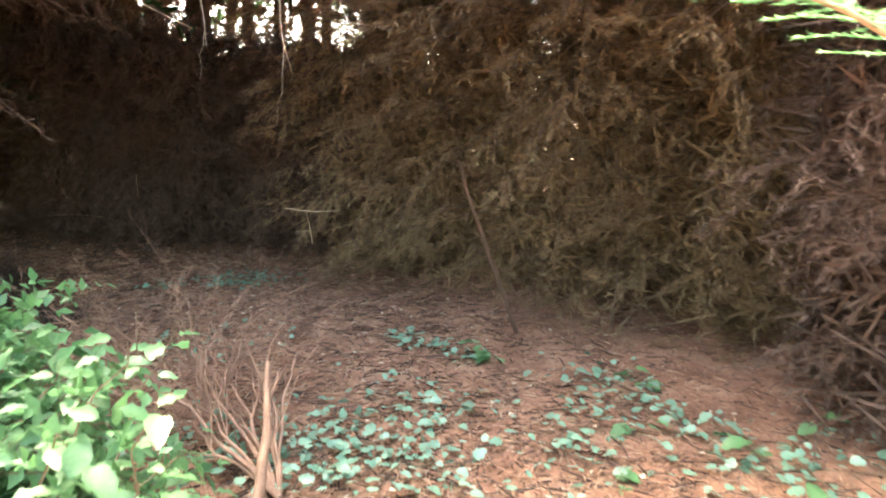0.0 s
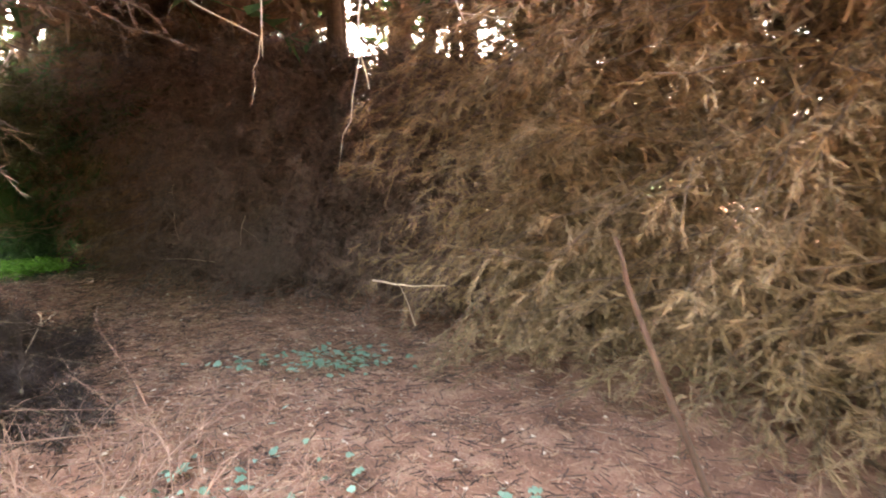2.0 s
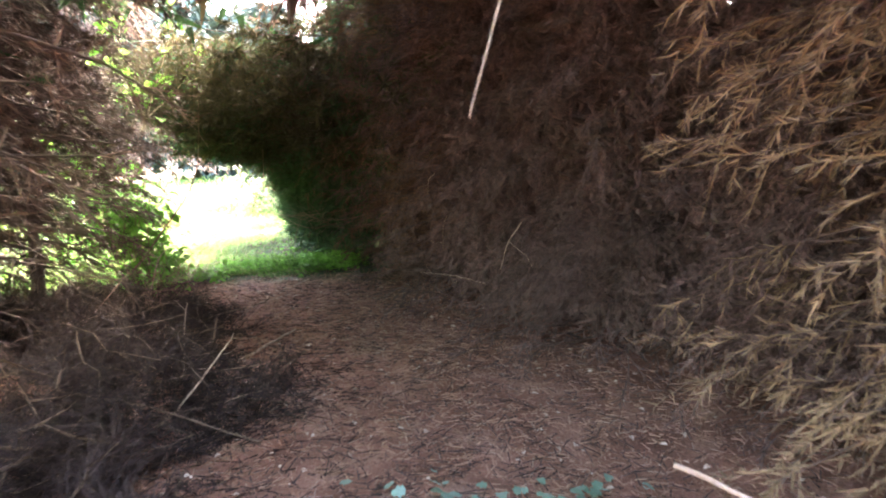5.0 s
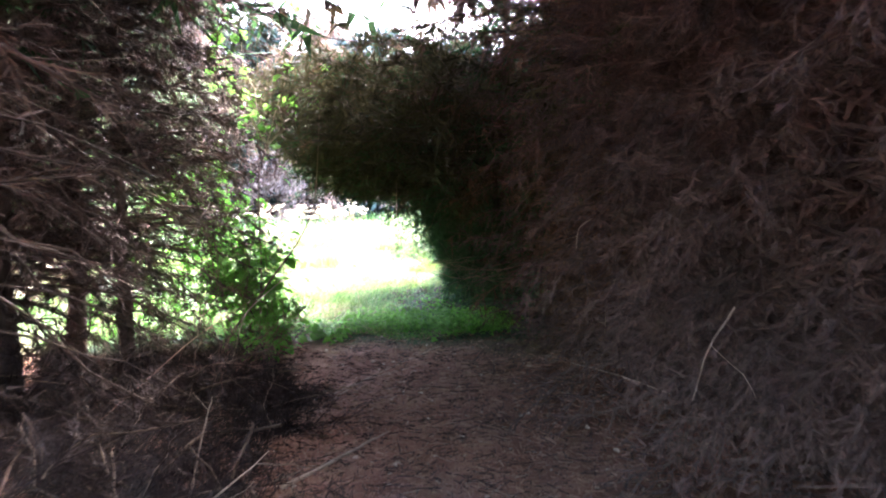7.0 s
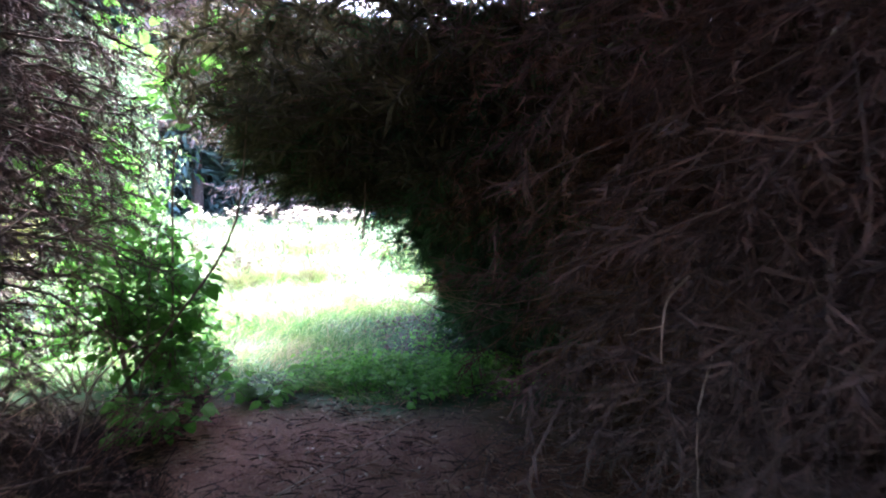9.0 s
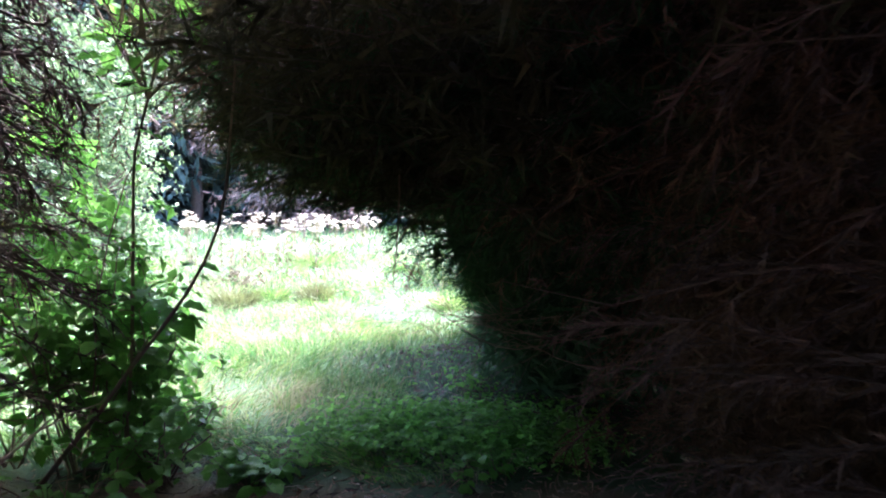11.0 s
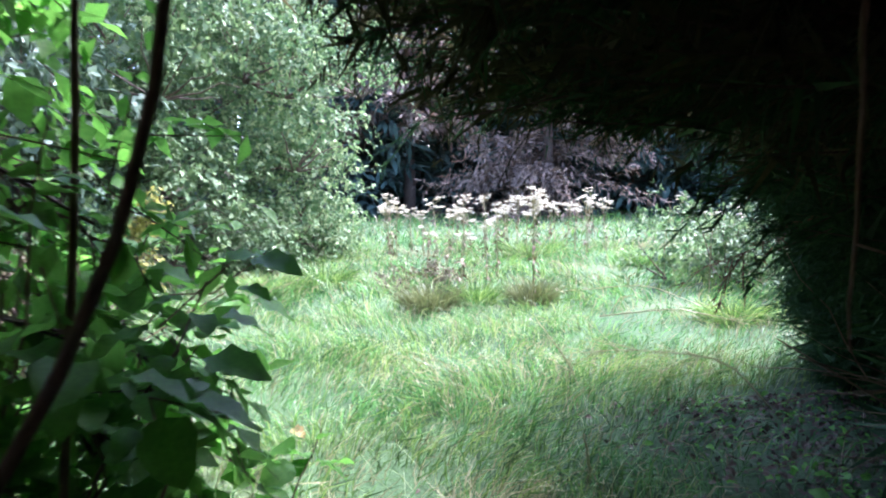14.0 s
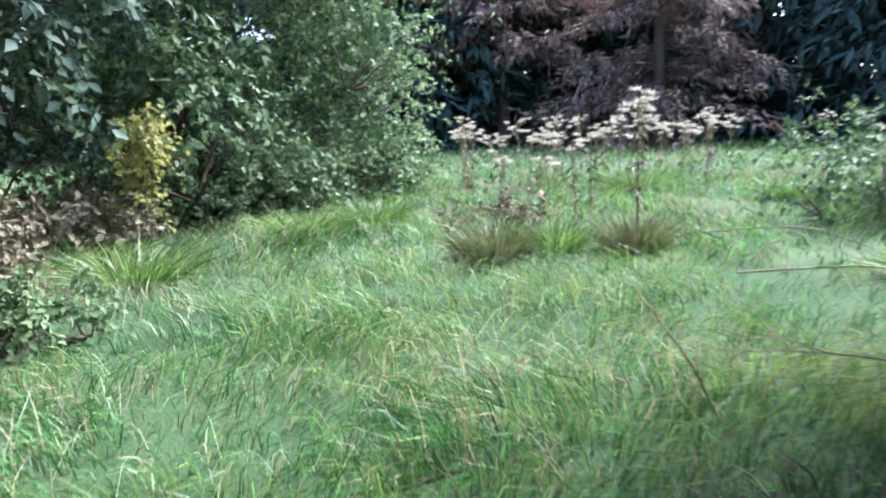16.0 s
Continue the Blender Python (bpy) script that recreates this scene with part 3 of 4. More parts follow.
def stick(name, pts, r, mat, label, side=0, category="stick", group="", z=0.0):
    """A bent branch through the given places, with a few side shoots."""
    pts = np.array(pts, float)
    t = np.linspace(0, 1, len(pts))
    k = np.linspace(0, 1, 12)
    c = np.stack([np.interp(k, t, pts[:, i]) for i in range(3)], -1)
    c[1:-1] = (c[:-2] + 2 * c[1:-1] + c[2:]) / 4
    c += rng.normal(size=c.shape) * 0.25 * r
    x, y = pts[0, 0], pts[0, 1]
    ob = empty(name, pose(x, y, 0), label, category, group)
    c = c - [x, y, 0]
    s = Soup()
    s.tubes([c], [r * np.linspace(1, 0.35, 12)], 7)
    part("stem", s, mat, ob, smooth=True)
    if side:
        p, h = along(c[None], 0.25 + 0.7 * rng.random((1, side)))
        L = np.linalg.norm(c[-1] - c[0]) * (0.15 + 0.3 * rng.random(side))
        pl = lines(p[0], unit(h[0] * 0.8 + sphere_dirs(side) * 0.8), L, 6, 0.1, 0.08)
        for l in pl:
            q = Soup()
            q.tubes([l], [r * 0.4 * np.linspace(1, 0.3, 6)], 5)
            part("shoot", q, mat, ob)
    return ob


# ---- woodland floor ----
def inside(n, wide=3.2):
    """Random places on the woodland floor round the trodden way."""
    a = rng.random(n) * (len(WAY) - 3)
    i = a.astype(int)
    xy = WAY[i] + (WAY[i + 1] - WAY[i]) * (a - i)[:, None] + rng.normal(size=(n, 2)) * wide * 0.5
    ok = xy @ np.array([AX.x, AX.y]) < 12.3
    return xy[ok]


def litter():
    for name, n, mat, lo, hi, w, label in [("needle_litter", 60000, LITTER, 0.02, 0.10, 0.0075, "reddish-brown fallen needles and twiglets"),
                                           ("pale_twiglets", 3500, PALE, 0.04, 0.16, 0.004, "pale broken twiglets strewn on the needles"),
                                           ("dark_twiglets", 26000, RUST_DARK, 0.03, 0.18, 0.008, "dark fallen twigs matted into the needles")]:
        xy = inside(n)
        k = len(xy)
        z = np.array([lie(*q) for q in xy]) + 0.006 + 0.012 * rng.random(k)
        p = np.stack([xy[:, 0], xy[:, 1], z], -1)
        a = rng.random(k) * 6.283
        L = lo + (hi - lo) * rng.random(k) ** 2
        q = p + np.stack([np.cos(a) * L, np.sin(a) * L, 0.012 * rng.normal(size=k)], -1)
        s = Soup()
        s.blades(p, q, w, 0.5)
        tagged(part(name, s, mat, None), label, "litter", kind="stuff")
    xy = inside(900)
    k = len(xy)
    s = Soup()
    p = np.stack([xy[:, 0], xy[:, 1], np.array([lie(*q) for q in xy]) + 0.012], -1)
    a = rng.random(k) * 6.283
    L = 0.02 + 0.035 * rng.random(k)
    s.leaves(p, np.stack([np.cos(a), np.sin(a), 0 * a], -1), unit(rng.normal(size=(k, 3)) * 0.3 + [0, 0, 1]), L, L * 0.6)
    tagged(part("fallen_leaves", s, CHIP, None), "small pale fallen leaves scattered on the needles", "litter", kind="stuff")


litter()


def ivy(x0, y0, x1, y1, n, wide, label="trailing dark green ivy rooted in the needle floor", size=0.055):
    """Ivy runners between two places, each leaf its own."""
    ob = empty("ivy_trail", pose(x0, y0, 0), label, "ivy", "ivy on the woodland floor")
    a = rng.random(n)
    p = np.stack([(x1 - x0) * a, (y1 - y0) * a, 0 * a], -1) + rng.normal(size=(n, 3)) * [wide, wide, 0]
    p[:, 2] = np.array([lie(x0 + q[0], y0 + q[1]) for q in p]) + 0.02 + 0.06 * rng.random(n)
    for _ in range(max(2, n // 30)):
        t = np.linspace(0, 1, 9)
        l = np.stack([(x1 - x0) * t, (y1 - y0) * t, 0 * t], -1) + rng.normal(size=(9, 3)) * [wide * 0.5, wide * 0.5, 0]
        l[:, 2] = np.array([lie(x0 + q[0], y0 + q[1]) for q in l]) + 0.012
        q = Soup()
        q.tubes([l], [np.full(9, 0.003)], 4)
        part("runner", q, DRY_STALK, ob)
    leaf_objects(ob, LEAF_IVY, p, unit(rng.normal(size=(n, 3)) * [1, 1, 0.2]), unit(rng.normal(size=(n, 3)) * 0.35 + [0, 0, 1]), size * (0.6 + 0.8 * rng.random(n)))


ivy(-1.2, 3.5, 0.0, 3.0, 320, 0.3, size=0.055)
ivy(-0.5, 4.2, 0.3, 3.6, 70, 0.2)
ivy(-0.45, 5.3, 0.25, 4.75, 70, 0.06)
ivy(0.6, 3.0, 0.9, 4.0, 60, 0.12)
ivy(0.9, 4.4, 1.7, 3.0, 120, 0.2)
ivy(1.3, 2.9, 2.3, 3.2, 60, 0.22)
ivy(-2.4, 7.1, -1.8, 7.3, 130, 0.16)
ivy(-2.7, 7.0, -3.0, 6.8, 24, 0.1)
ivy(-1.6, 4.6, -2.0, 5.4, 60, 0.3)
for x, y, n, sz in [(0.38, 4.85, 7, 0.14), (1.25, 4.3, 6, 0.09), (1.05, 3.5, 6, 0.10), (1.6, 3.3, 7, 0.11), (0.75, 3.0, 5, 0.09), (1.45, 2.7, 6, 0.12), (2.05, 3.6, 5, 0.12)]:
    leafy("bramble_seedling", x, y, "young bramble with a few broad green leaves in the needles", "seedling", 2, 0.22, 1.2, n, sz, LEAF_PALE, group="seedlings by the path", thick=0.003, spray=0.05)

# the leafy bush where the walk begins
BUSH_LEAF = leaf_mesh("leaf", PALE_LEAF, STA, [0.02, 0.14, 0.24, 0.27, 0.21, 0.11, 0.01], 0.25, 0.25)
leafy("broadleaf_bush", -1.3, 1.85, "bright green broad-leaved bush overhanging the start of the path", "bush", 26, 1.35, 2.6, 290, 0.105, BUSH_LEAF, thick=0.006, spray=0.16)
leafy("broadleaf_bush", -1.2, 2.45, "light-green bush beside the brushwood", "bush", 16, 0.7, 1.5, 250, 0.08, BUSH_LEAF, thick=0.004, spray=0.12)
leafy("broadleaf_bush", -1.75, 2.6, "bright green bush beside the start of the path", "bush", 14, 1.3, 2.6, 250, 0.1, BUSH_LEAF, thick=0.005, spray=0.14)
leafy("broadleaf_bush", -0.98, 1.75, "low light-green bush beside the path", "bush", 10, 0.6, 1.6, 130, 0.075, BUSH_LEAF, thick=0.004, spray=0.1)


def fir(x, y, h, limbs):
    """A young fir: a thin stem and limbs with rows of flat needles on side twigs."""
    ob = empty("young_fir", pose(x, y, 0), "young fir with bright green needles beside the path's start", "fir")
    t = Soup()
    t.tubes([np.stack([np.linspace(0, 0.05, 7), np.zeros(7), np.linspace(-0.03, h, 7)], -1)], [np.linspace(0.035, 0.01, 7)], 8)
    part("trunk", t, BARK, ob, "", True)
    for z, dx, dy, dz, length in limbs:
        d = unit(np.array([dx, dy, dz], float))
        ln = lines(np.array([[0.0, 0, z]]), d[None], length, 10, 0.06, 0.015)
        s = Soup()
        s.tubes(ln, [0.013 * np.linspace(1, 0.35, 10)], 6)
        limb = part("limb", s, PALE, ob, "pale peeling limb", True)
        m = 13
        p, g = along(ln, np.linspace(0.35, 1, m)[None])
        side = unit(np.cross(g[0], [0, 0, 1.0]))
        for i in range(m):
            hd = unit(g[0, i] * 0.8 + side[i] * (1 if i % 2 else -1) * (0.7 if i < m - 1 else 0))
            L = 0.13 + 0.17 * (1 - i / m)
            tw = lines(p[0, i][None], hd[None], L, 6, 0.15, 0.02)
            k = 60
            pp, hh = along(tw, np.linspace(0.02, 1, k)[None])
            sd = unit(np.cross(hh[0], [0, 0, 1.0])) * np.where(np.arange(k) % 2, 1, -1)[:, None]
            tip = pp[0] + (hh[0] * 0.5 + sd + rng.normal(size=(k, 3)) * 0.12 + [0, 0, 0.1]) * 0.028
            f = Soup()
            f.tubes(tw, [np.full(6, 0.002)], 4)
            f.blades(pp[0], tip, 0.004, 0.5)
            part("needle_spray", f, PALE_LEAF, limb, "flat bright needles")


fir(1.75, 1.95, 2.6, [(1.62, -1.15, -0.28, 0.5, 1.3), (1.75, -0.75, 0.5, 0.45, 1.0), (1.2, 0.8, -0.5, 0.2, 0.9), (1.9, 0.3, 0.9, 0.3, 0.7), (1.9, 0.5, -0.8, 0.3, 0.7)])


def dead_bush(name, x, y, z, label, stems, L, heading, spread, up, forks, mat, r=0.012):
    """A fallen, leafless bush: stems that fork twice into thin shoots."""
    ob = empty(name, pose(x, y, z), label, "dead bush")
    az = np.radians(heading) + rng.uniform(-spread, spread, stems)
    ln = lines(np.zeros((stems, 3)), np.stack([np.cos(az), np.sin(az), up * (0.7 + 0.6 * rng.random(stems))], -1), L * (0.6 + 0.5 * rng.random(stems)), 8, 0.12, 0.06)
    stem_parts(ob, "stem", ln, np.full((stems, 1), r) * np.linspace(1, 0.35, 8), mat)
    p, h = along(ln, 0.25 + 0.7 * rng.random((stems, forks)))
    p, h = p.reshape(-1, 3), h.reshape(-1, 3)
    l2 = lines(p, unit(h * 0.9 + sphere_dirs(len(p)) * 0.55), L * (0.25 + 0.3 * rng.random(len(p))), 6, 0.05, 0.09)
    l2[..., 2] = np.maximum(l2[..., 2], 0.0)
    stem_parts(ob, "shoot", l2, np.full((len(p), 1), r * 0.4) * np.linspace(1, 0.35, 6), mat, 4)
    p, h = along(l2, 0.2 + 0.8 * rng.random((len(l2), 7)))
    p, h = p.reshape(-1, 3), h.reshape(-1, 3)
    s = Soup()
    s.blades(p, p + unit(h + sphere_dirs(len(p)) * 0.6) * (L * 0.12 * (0.4 + rng.random((len(p), 1)))), 0.004, 0.4)
    part("fine_twig_work", s, mat, ob, kind="stuff")
    return ob


dead_bush("fallen_dead_bush", -0.72, 2.8, 0.05, "fallen leafless bush with reddish-brown forked stems", 9, 1.75, 112, 0.8, 0.3, 7, BRUSH, 0.013)
dead_bush("fallen_dead_bush", -1.3, 3.7, 0.0, "pale leafless brushwood heaped beside the path", 8, 1.1, 100, 1.2, 0.7, 6, BRUSH, 0.008)
dead_bush("fallen_dead_bush", -8.3, 6.9, 0.0, "leafless tangle under the bare-limbed trees", 9, 1.3, 90, 1.6, 0.9, 6, DRY_STALK, 0.008)
dead_bush("fallen_dead_bush", -7.4, 7.5, 0.0, "leafless tangle at the path's edge", 8, 0.9, 60, 1.6, 0.9, 6, BRUSH, 0.006)
dead_bush("fallen_dead_bush", -2.2, 4.6, 0.0, "leafless brushwood lying beside the path", 8, 1.2, 130, 1.0, 0.4, 6, BRUSH, 0.009)
stick("cut_branch", [(-0.72, 2.3, 0.02), (-0.74, 2.75, 0.42), (-0.8, 3.0, 0.6)], 0.028, BRUSH, "short cut branch standing out of the ivy", 2)


def brush_pile(x, y, r, h, n, label):
    """A heap of dead conifer branches."""
    ob = empty("brush_pile", pose(x, y, 0), label, "brush pile", "brush piles")
    a = rng.random(n) * 6.283
    rr = r * np.sqrt(rng.random(n))
    p = np.stack([np.cos(a) * rr, np.sin(a) * rr, h * (1 - (rr / r) ** 2) * rng.random(n)], -1)
    hd = rng.random(n) * 6.283
    d = np.stack([np.cos(hd), np.sin(hd), 0.25 * rng.normal(size=n)], -1)
    L = r * (0.5 + 0.7 * rng.random(n))
    ln = lines(p - d * L[:, None] * 0.5, d, L, 6, 0.1, 0.06)
    ln[..., 2] = np.clip(ln[..., 2], 0.01, h * 1.25)
    stem_parts(ob, "branch", ln, np.full((n, 1), 0.007) * (0.6 + rng.random((n, 1))) * np.linspace(1, 0.4, 6), DRY_STALK, 5)
    q, hh = along(ln, rng.random((n, 84)))
    q, hh = q.reshape(-1, 3), hh.reshape(-1, 3)
    s = Soup()
    e = q + unit(hh * 0.8 + sphere_dirs(len(q)) * 0.9) * (0.08 + 0.2 * rng.random((len(q), 1)))
    e[:, 2] = np.maximum(e[:, 2], 0.005)
    s.blades(q, e, 0.0065, 0.4)
    t = along(np.stack([q, e], 1), rng.random((len(q), 3)))[0].reshape(-1, 3)
    s.blades(t, t + sphere_dirs(len(t)) * 0.07, 0.004, 0.4)
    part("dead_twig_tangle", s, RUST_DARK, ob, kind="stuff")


brush_pile(-5.2, 6.35, 1.0, 0.62, 85, "heap of dark dead conifer branches beside the path")
brush_pile(-6.9, 7.1, 0.85, 0.58, 75, "heap of dead branches at the meadow end of the path")
brush_pile(-4.0, 5.3, 0.9, 0.38, 60, "low heap of dead twigs beside the path")
brush_pile(-7.6, 6.3, 0.9, 0.5, 60, "heap of dead branches under the bare-limbed trees")
brush_pile(-7.9, 7.3, 0.7, 0.3, 45, "low heap of dead twigs under the trees")

# loose branches
for pts, r, mt, sd, lb in [
    ([(-4.2, 4.1, 0.05), (-3.2, 4.9, 0.2), (-2.3, 5.6, 0.12)], 0.008, BRUSH, 4, "long dead branch lying beside the path"),
    ([(-4.6, 4.7, 0.1), (-3.6, 5.2, 0.25), (-2.9, 5.9, 0.05)], 0.007, BRUSH, 4, "long dead branch lying on the needles"),
    ([(-3.3, 3.7, 0.02), (-2.5, 4.6, 0.18), (-2.0, 5.6, 0.05)], 0.006, BRUSH, 3, "pale dead branch lying beside the path"),
    ([(-2.7, 3.2, 0.05), (-2.2, 4.2, 0.3), (-2.1, 5.0, 0.1)], 0.009, BRUSH, 4, "thin dead branch lying beside the path"),
    ([(-5.45, 7.4, 0.03), (-5.75, 7.95, 0.03), (-5.95, 8.25, 0.02)], 0.012, PALE, 1, "bent pale stick on the path"),
    ([(-6.9, 8.25, 0.02), (-7.3, 8.9, 0.03), (-7.8, 9.7, 0.03)], 0.006, PALE, 0, "thin stick lying across the path"),
    ([(-6.7, 8.1, 0.02), (-7.1, 8.6, 0.03), (-7.3, 9.3, 0.03)], 0.005, PALE, 0, "thin stick lying across the path"),
    ([(-5.3, 6.9, 0.05), (-5.55, 7.05, 0.4), (-5.6, 7.1, 0.52)], 0.007, PALE, 2, "pale bent stick standing out of the brush"),
    ([(-4.6, 6.5, 0.1), (-4.75, 6.9, 0.35), (-5.3, 7.3, 0.3)], 0.008, PALE, 3, "pale stick in the brush heap"),
    ([(-6.6, 6.6, 0.15), (-7.2, 7.3, 0.5), (-7.9, 7.9, 0.62)], 0.007, BRUSH, 4, "long bare branch reaching out of the brush"),
    ([(-7.6, 7.6, 0.0), (-7.5, 7.75, 0.6), (-7.2, 8.0, 0.9)], 0.008, PALE, 3, "bare branch leaning in the brush"),
    ([(-1.25, 6.55, 0.55), (-1.23, 6.3, 0.80), (-1.23, 6.16, 0.92)], 0.006, PALE, 1, "pale broken twig sticking out of the dry hedge"),
    ([(-1.42, 6.2, 0.93), (-1.2, 6.2, 0.90), (-0.95, 6.25, 0.90)], 0.007, PALE, 0, "pale broken twig sticking out of the dry hedge"),
    ([(0.6, 5.4, 0.0), (0.34, 4.98, 0.7), (0.2, 4.78, 1.1), (0.1, 4.7, 1.43)], 0.02, BROWN_SHADE, 0, "broken dry snag leaning against the hedge"),
    ([(1.35, 5.4, 0.0), (1.4, 5.35, 0.8), (1.33, 5.3, 1.5)], 0.009, BARK, 2, "thin dry pole in the hedge"),
    ([(-8.2, 10.6, 1.95), (-8.88, 9.81, 1.96), (-9.3, 9.3, 2.15)], 0.008, PALE, 2, "long bare limb reaching out over the path's end"),
    ([(-7.0, 9.9, 2.85), (-8.0, 9.0, 2.89), (-8.6, 8.6, 3.05)], 0.010, BARK, 3, "bare limb arching high over the path's end"),
    ([(-4.8, 8.9, 1.4), (-4.73, 8.76, 1.37), (-4.68, 8.7, 1.32), (-4.66, 8.68, 1.26)], 0.003, PALE, 1, "pale dead twig sticking out of the hedge"),
    ([(-3.95, 8.95, 1.05), (-3.8, 8.6, 0.95), (-3.7, 8.4, 0.8)], 0.005, PALE, 1, "pale dead twig sticking out of the hedge"),
    ([(-5.4, 9.7, 1.0), (-5.2, 9.4, 0.9), (-5.0, 9.2, 0.72)], 0.005, PALE, 1, "pale dead twig sticking out of the hedge"),
    ([(-4.6, 9.3, 0.45), (-4.9, 9.2, 0.5), (-5.3, 9.2, 0.48)], 0.004, PALE, 1, "pale dead twig sticking out of the hedge"),
]:
    stick("dead_branch", pts, r, mt, lb, sd, "branch")
# bare pale limbs hanging over the path
for pts, sd in [([(-1.6, 6.6, 3.3), (-1.35, 6.0, 2.75), (-1.28, 5.7, 2.35), (-1.2, 5.66, 2.08)], 1), ([(-2.6, 6.8, 3.3), (-2.1, 6.2, 2.9), (-1.95, 5.9, 2.55), (-1.93, 5.85, 2.3)], 1),
                ([(-2.2, 7.2, 3.2), (-1.2, 6.4, 2.95), (-0.2, 5.9, 3.0)], 1), ([(-3.2, 6.6, 3.1), (-2.7, 6.3, 2.75), (-2.2, 6.3, 2.5)], 1), ([(-1.0, 6.9, 3.4), (-0.9, 6.3, 2.7), (-0.75, 6.0, 2.45)], 1)]:
    stick("hanging_dead_limb", pts, 0.008, PALE, "bare pale limb hanging over the path", sd, "branch")
for i, (x, y, z) in enumerate([(-8.2, 11.0, 2.0), (-8.6, 10.6, 2.5), (-8.0, 11.1, 1.5), (-7.2, 10.9, 2.4)]):
    stick("bare_limb", [(x + 0.3, y + 0.9, z + 0.1), (x - 0.1, y - 0.2, z - 0.05), (x - 0.65, y - 1.2, z + 0.06)], 0.006, BARK, "long bare limb reaching out of the hedge tree", 5, "branch")

# ---- green growth at the way out ----
SAP = empty("forked_sapling", pose(-9.18, 8.32, 0), "slim forked sapling with broad light-green leaves", "sapling")
sl = np.array([[(0.15, -0.05, 0), (0.12, 0.0, 0.7), (0.02, 0.02, 1.3), (0.0, 0.03, 1.7), (0.08, 0.10, 2.0)]], float)
stem_parts(SAP, "stem", np.stack([np.interp(np.linspace(0, 4, 10), range(5), sl[0][:, i]) for i in range(3)], -1)[None], [0.010 * np.linspace(1, 0.7, 10)], DRY_STALK)
sf = lines(np.tile([0.08, 0.10, 2.0], (5, 1)), np.array([(0.3, 0.25, 1), (-0.15, -0.2, 1), (0.5, 0.6, 0.7), (-0.5, -0.3, 0.8), (0.1, -0.5, 0.9)], float), [1.2, 1.4, 1.0, 1.0, 1.0], 8, -0.05, 0.05)
stem_parts(SAP, "fork", sf, np.full((5, 1), 0.010) * np.linspace(1, 0.3, 8), PALE)
sp, sh = along(sf, 0.15 + 0.85 * rng.random((5, 26)))
sp, sh = sp.reshape(-1, 3), sh.reshape(-1, 3)
leaf_objects(SAP, LEAF_FRESH, sp + sphere_dirs(len(sp)) * 0.12, sh + sphere_dirs(len(sp)) + [0, 0, -0.4], unit(sphere_dirs(len(sp)) * 0.4 + [0, 0, 1]), 0.09 + 0.06 * rng.random(len(sp)))

for x, y, st, re, up, n, sz, lb in [
    (-9.3, 8.2, 14, 1.6, 3.0, 270, 0.115, "tall leafy green bush at the path's end"), (-9.5, 7.7, 12, 1.7, 1.9, 200, 0.11, "tall leafy green bush at the meadow's edge"),
    (-8.75, 8.42, 12, 0.8, 1.6, 170, 0.085, "low green bramble at the path's end"), (-8.25, 8.2, 10, 0.6, 1.1, 150, 0.08, "low green bramble at the path's end"),
    (-9.4, 8.55, 12, 0.75, 1.4, 170, 0.10, "green bramble at the meadow's edge"), (-9.9, 7.2, 9, 1.2, 1.3, 120, 0.09, "leafy green bush under the dead conifer"), (-9.15, 8.05, 8, 2.6, 5.0, 130, 0.11, "tall slender green bush beside the sapling")]:
    leafy("leafy_bush", x, y, lb, "bush", st, re, up, n, sz, LEAF_FRESH, group="green growth at the path's end", thick=0.006, spray=0.12, clear=0.65)
for i in range(9):
    x, y = -8.2 - 0.17 * i + 0.2 * math.sin(i * 2.1), 9.75 + 0.25 * (i % 3) + 0.06 * i
    leafy("nettle_clump", x, y, "low clump of green weeds under the cypress", "weeds", 6, 0.26, 1.6, 36, 0.06, LEAF_FRESH, group="weeds at the path's end", thick=0.003, spray=0.06)
for x, y in [(-8.55, 8.8), (-8.75, 8.95)]:
    leafy("low_bramble", x, y, "low bright green bramble at the edge of the path", "bramble", 9, 0.4, 1.0, 70, 0.075, LEAF_FRESH, group="green growth at the path's end", thick=0.003, spray=0.07, clear=0.05)
stick("climbing_stem", [(-8.87, 7.82, 0.0), (-8.7, 8.13, 0.45), (-8.56, 8.4, 0.85), (-8.47, 8.57, 1.12), (-8.41, 8.68, 1.4), (-8.4, 8.7, 1.75), (-8.42, 8.75, 2.4)], 0.013, DRY_STALK, "dark bare climbing stem rising into the cypress", 0, "stem")
stick("hanging_twig", [(-8.55, 9.62, 1.62), (-8.52, 9.6, 1.35), (-8.47, 9.55, 1.02)], 0.007, DRY_STALK, "dark dead twig hanging from the cypress", 1, "twig")
leafy("bramble_shoot", -8.95, 8.95, "low arching leafy bramble shoot by the path", "bramble", 3, 0.5, 0.35, 30, 0.06, LEAF_FRESH, group="green growth at the path's end", thick=0.003, spray=0.05)
for k in range(7):
    x, y = -8.95 + 0.16 * k * (k % 2), 10.95 - 0.07 * k
    stick("low_dead_limb", [(x + 0.3, y + 0.9, 0.95 - 0.05 * k), (x - 0.1, y + 0.1, 0.75 - 0.05 * k), (x - 0.5, y - 0.55 + 0.03 * k, 0.62 + 0.03 * k)], 0.007, DRY_STALK, "dark low dead limb of the cypress", 7, "branch")

TUSS = material("brown_tussock_blades", [(0.05, 0.06, 0.018), (0.11, 0.13, 0.045), (0.24, 0.25, 0.11)], rough=0.5, island=0.8, bump=0, through_light=0.3)


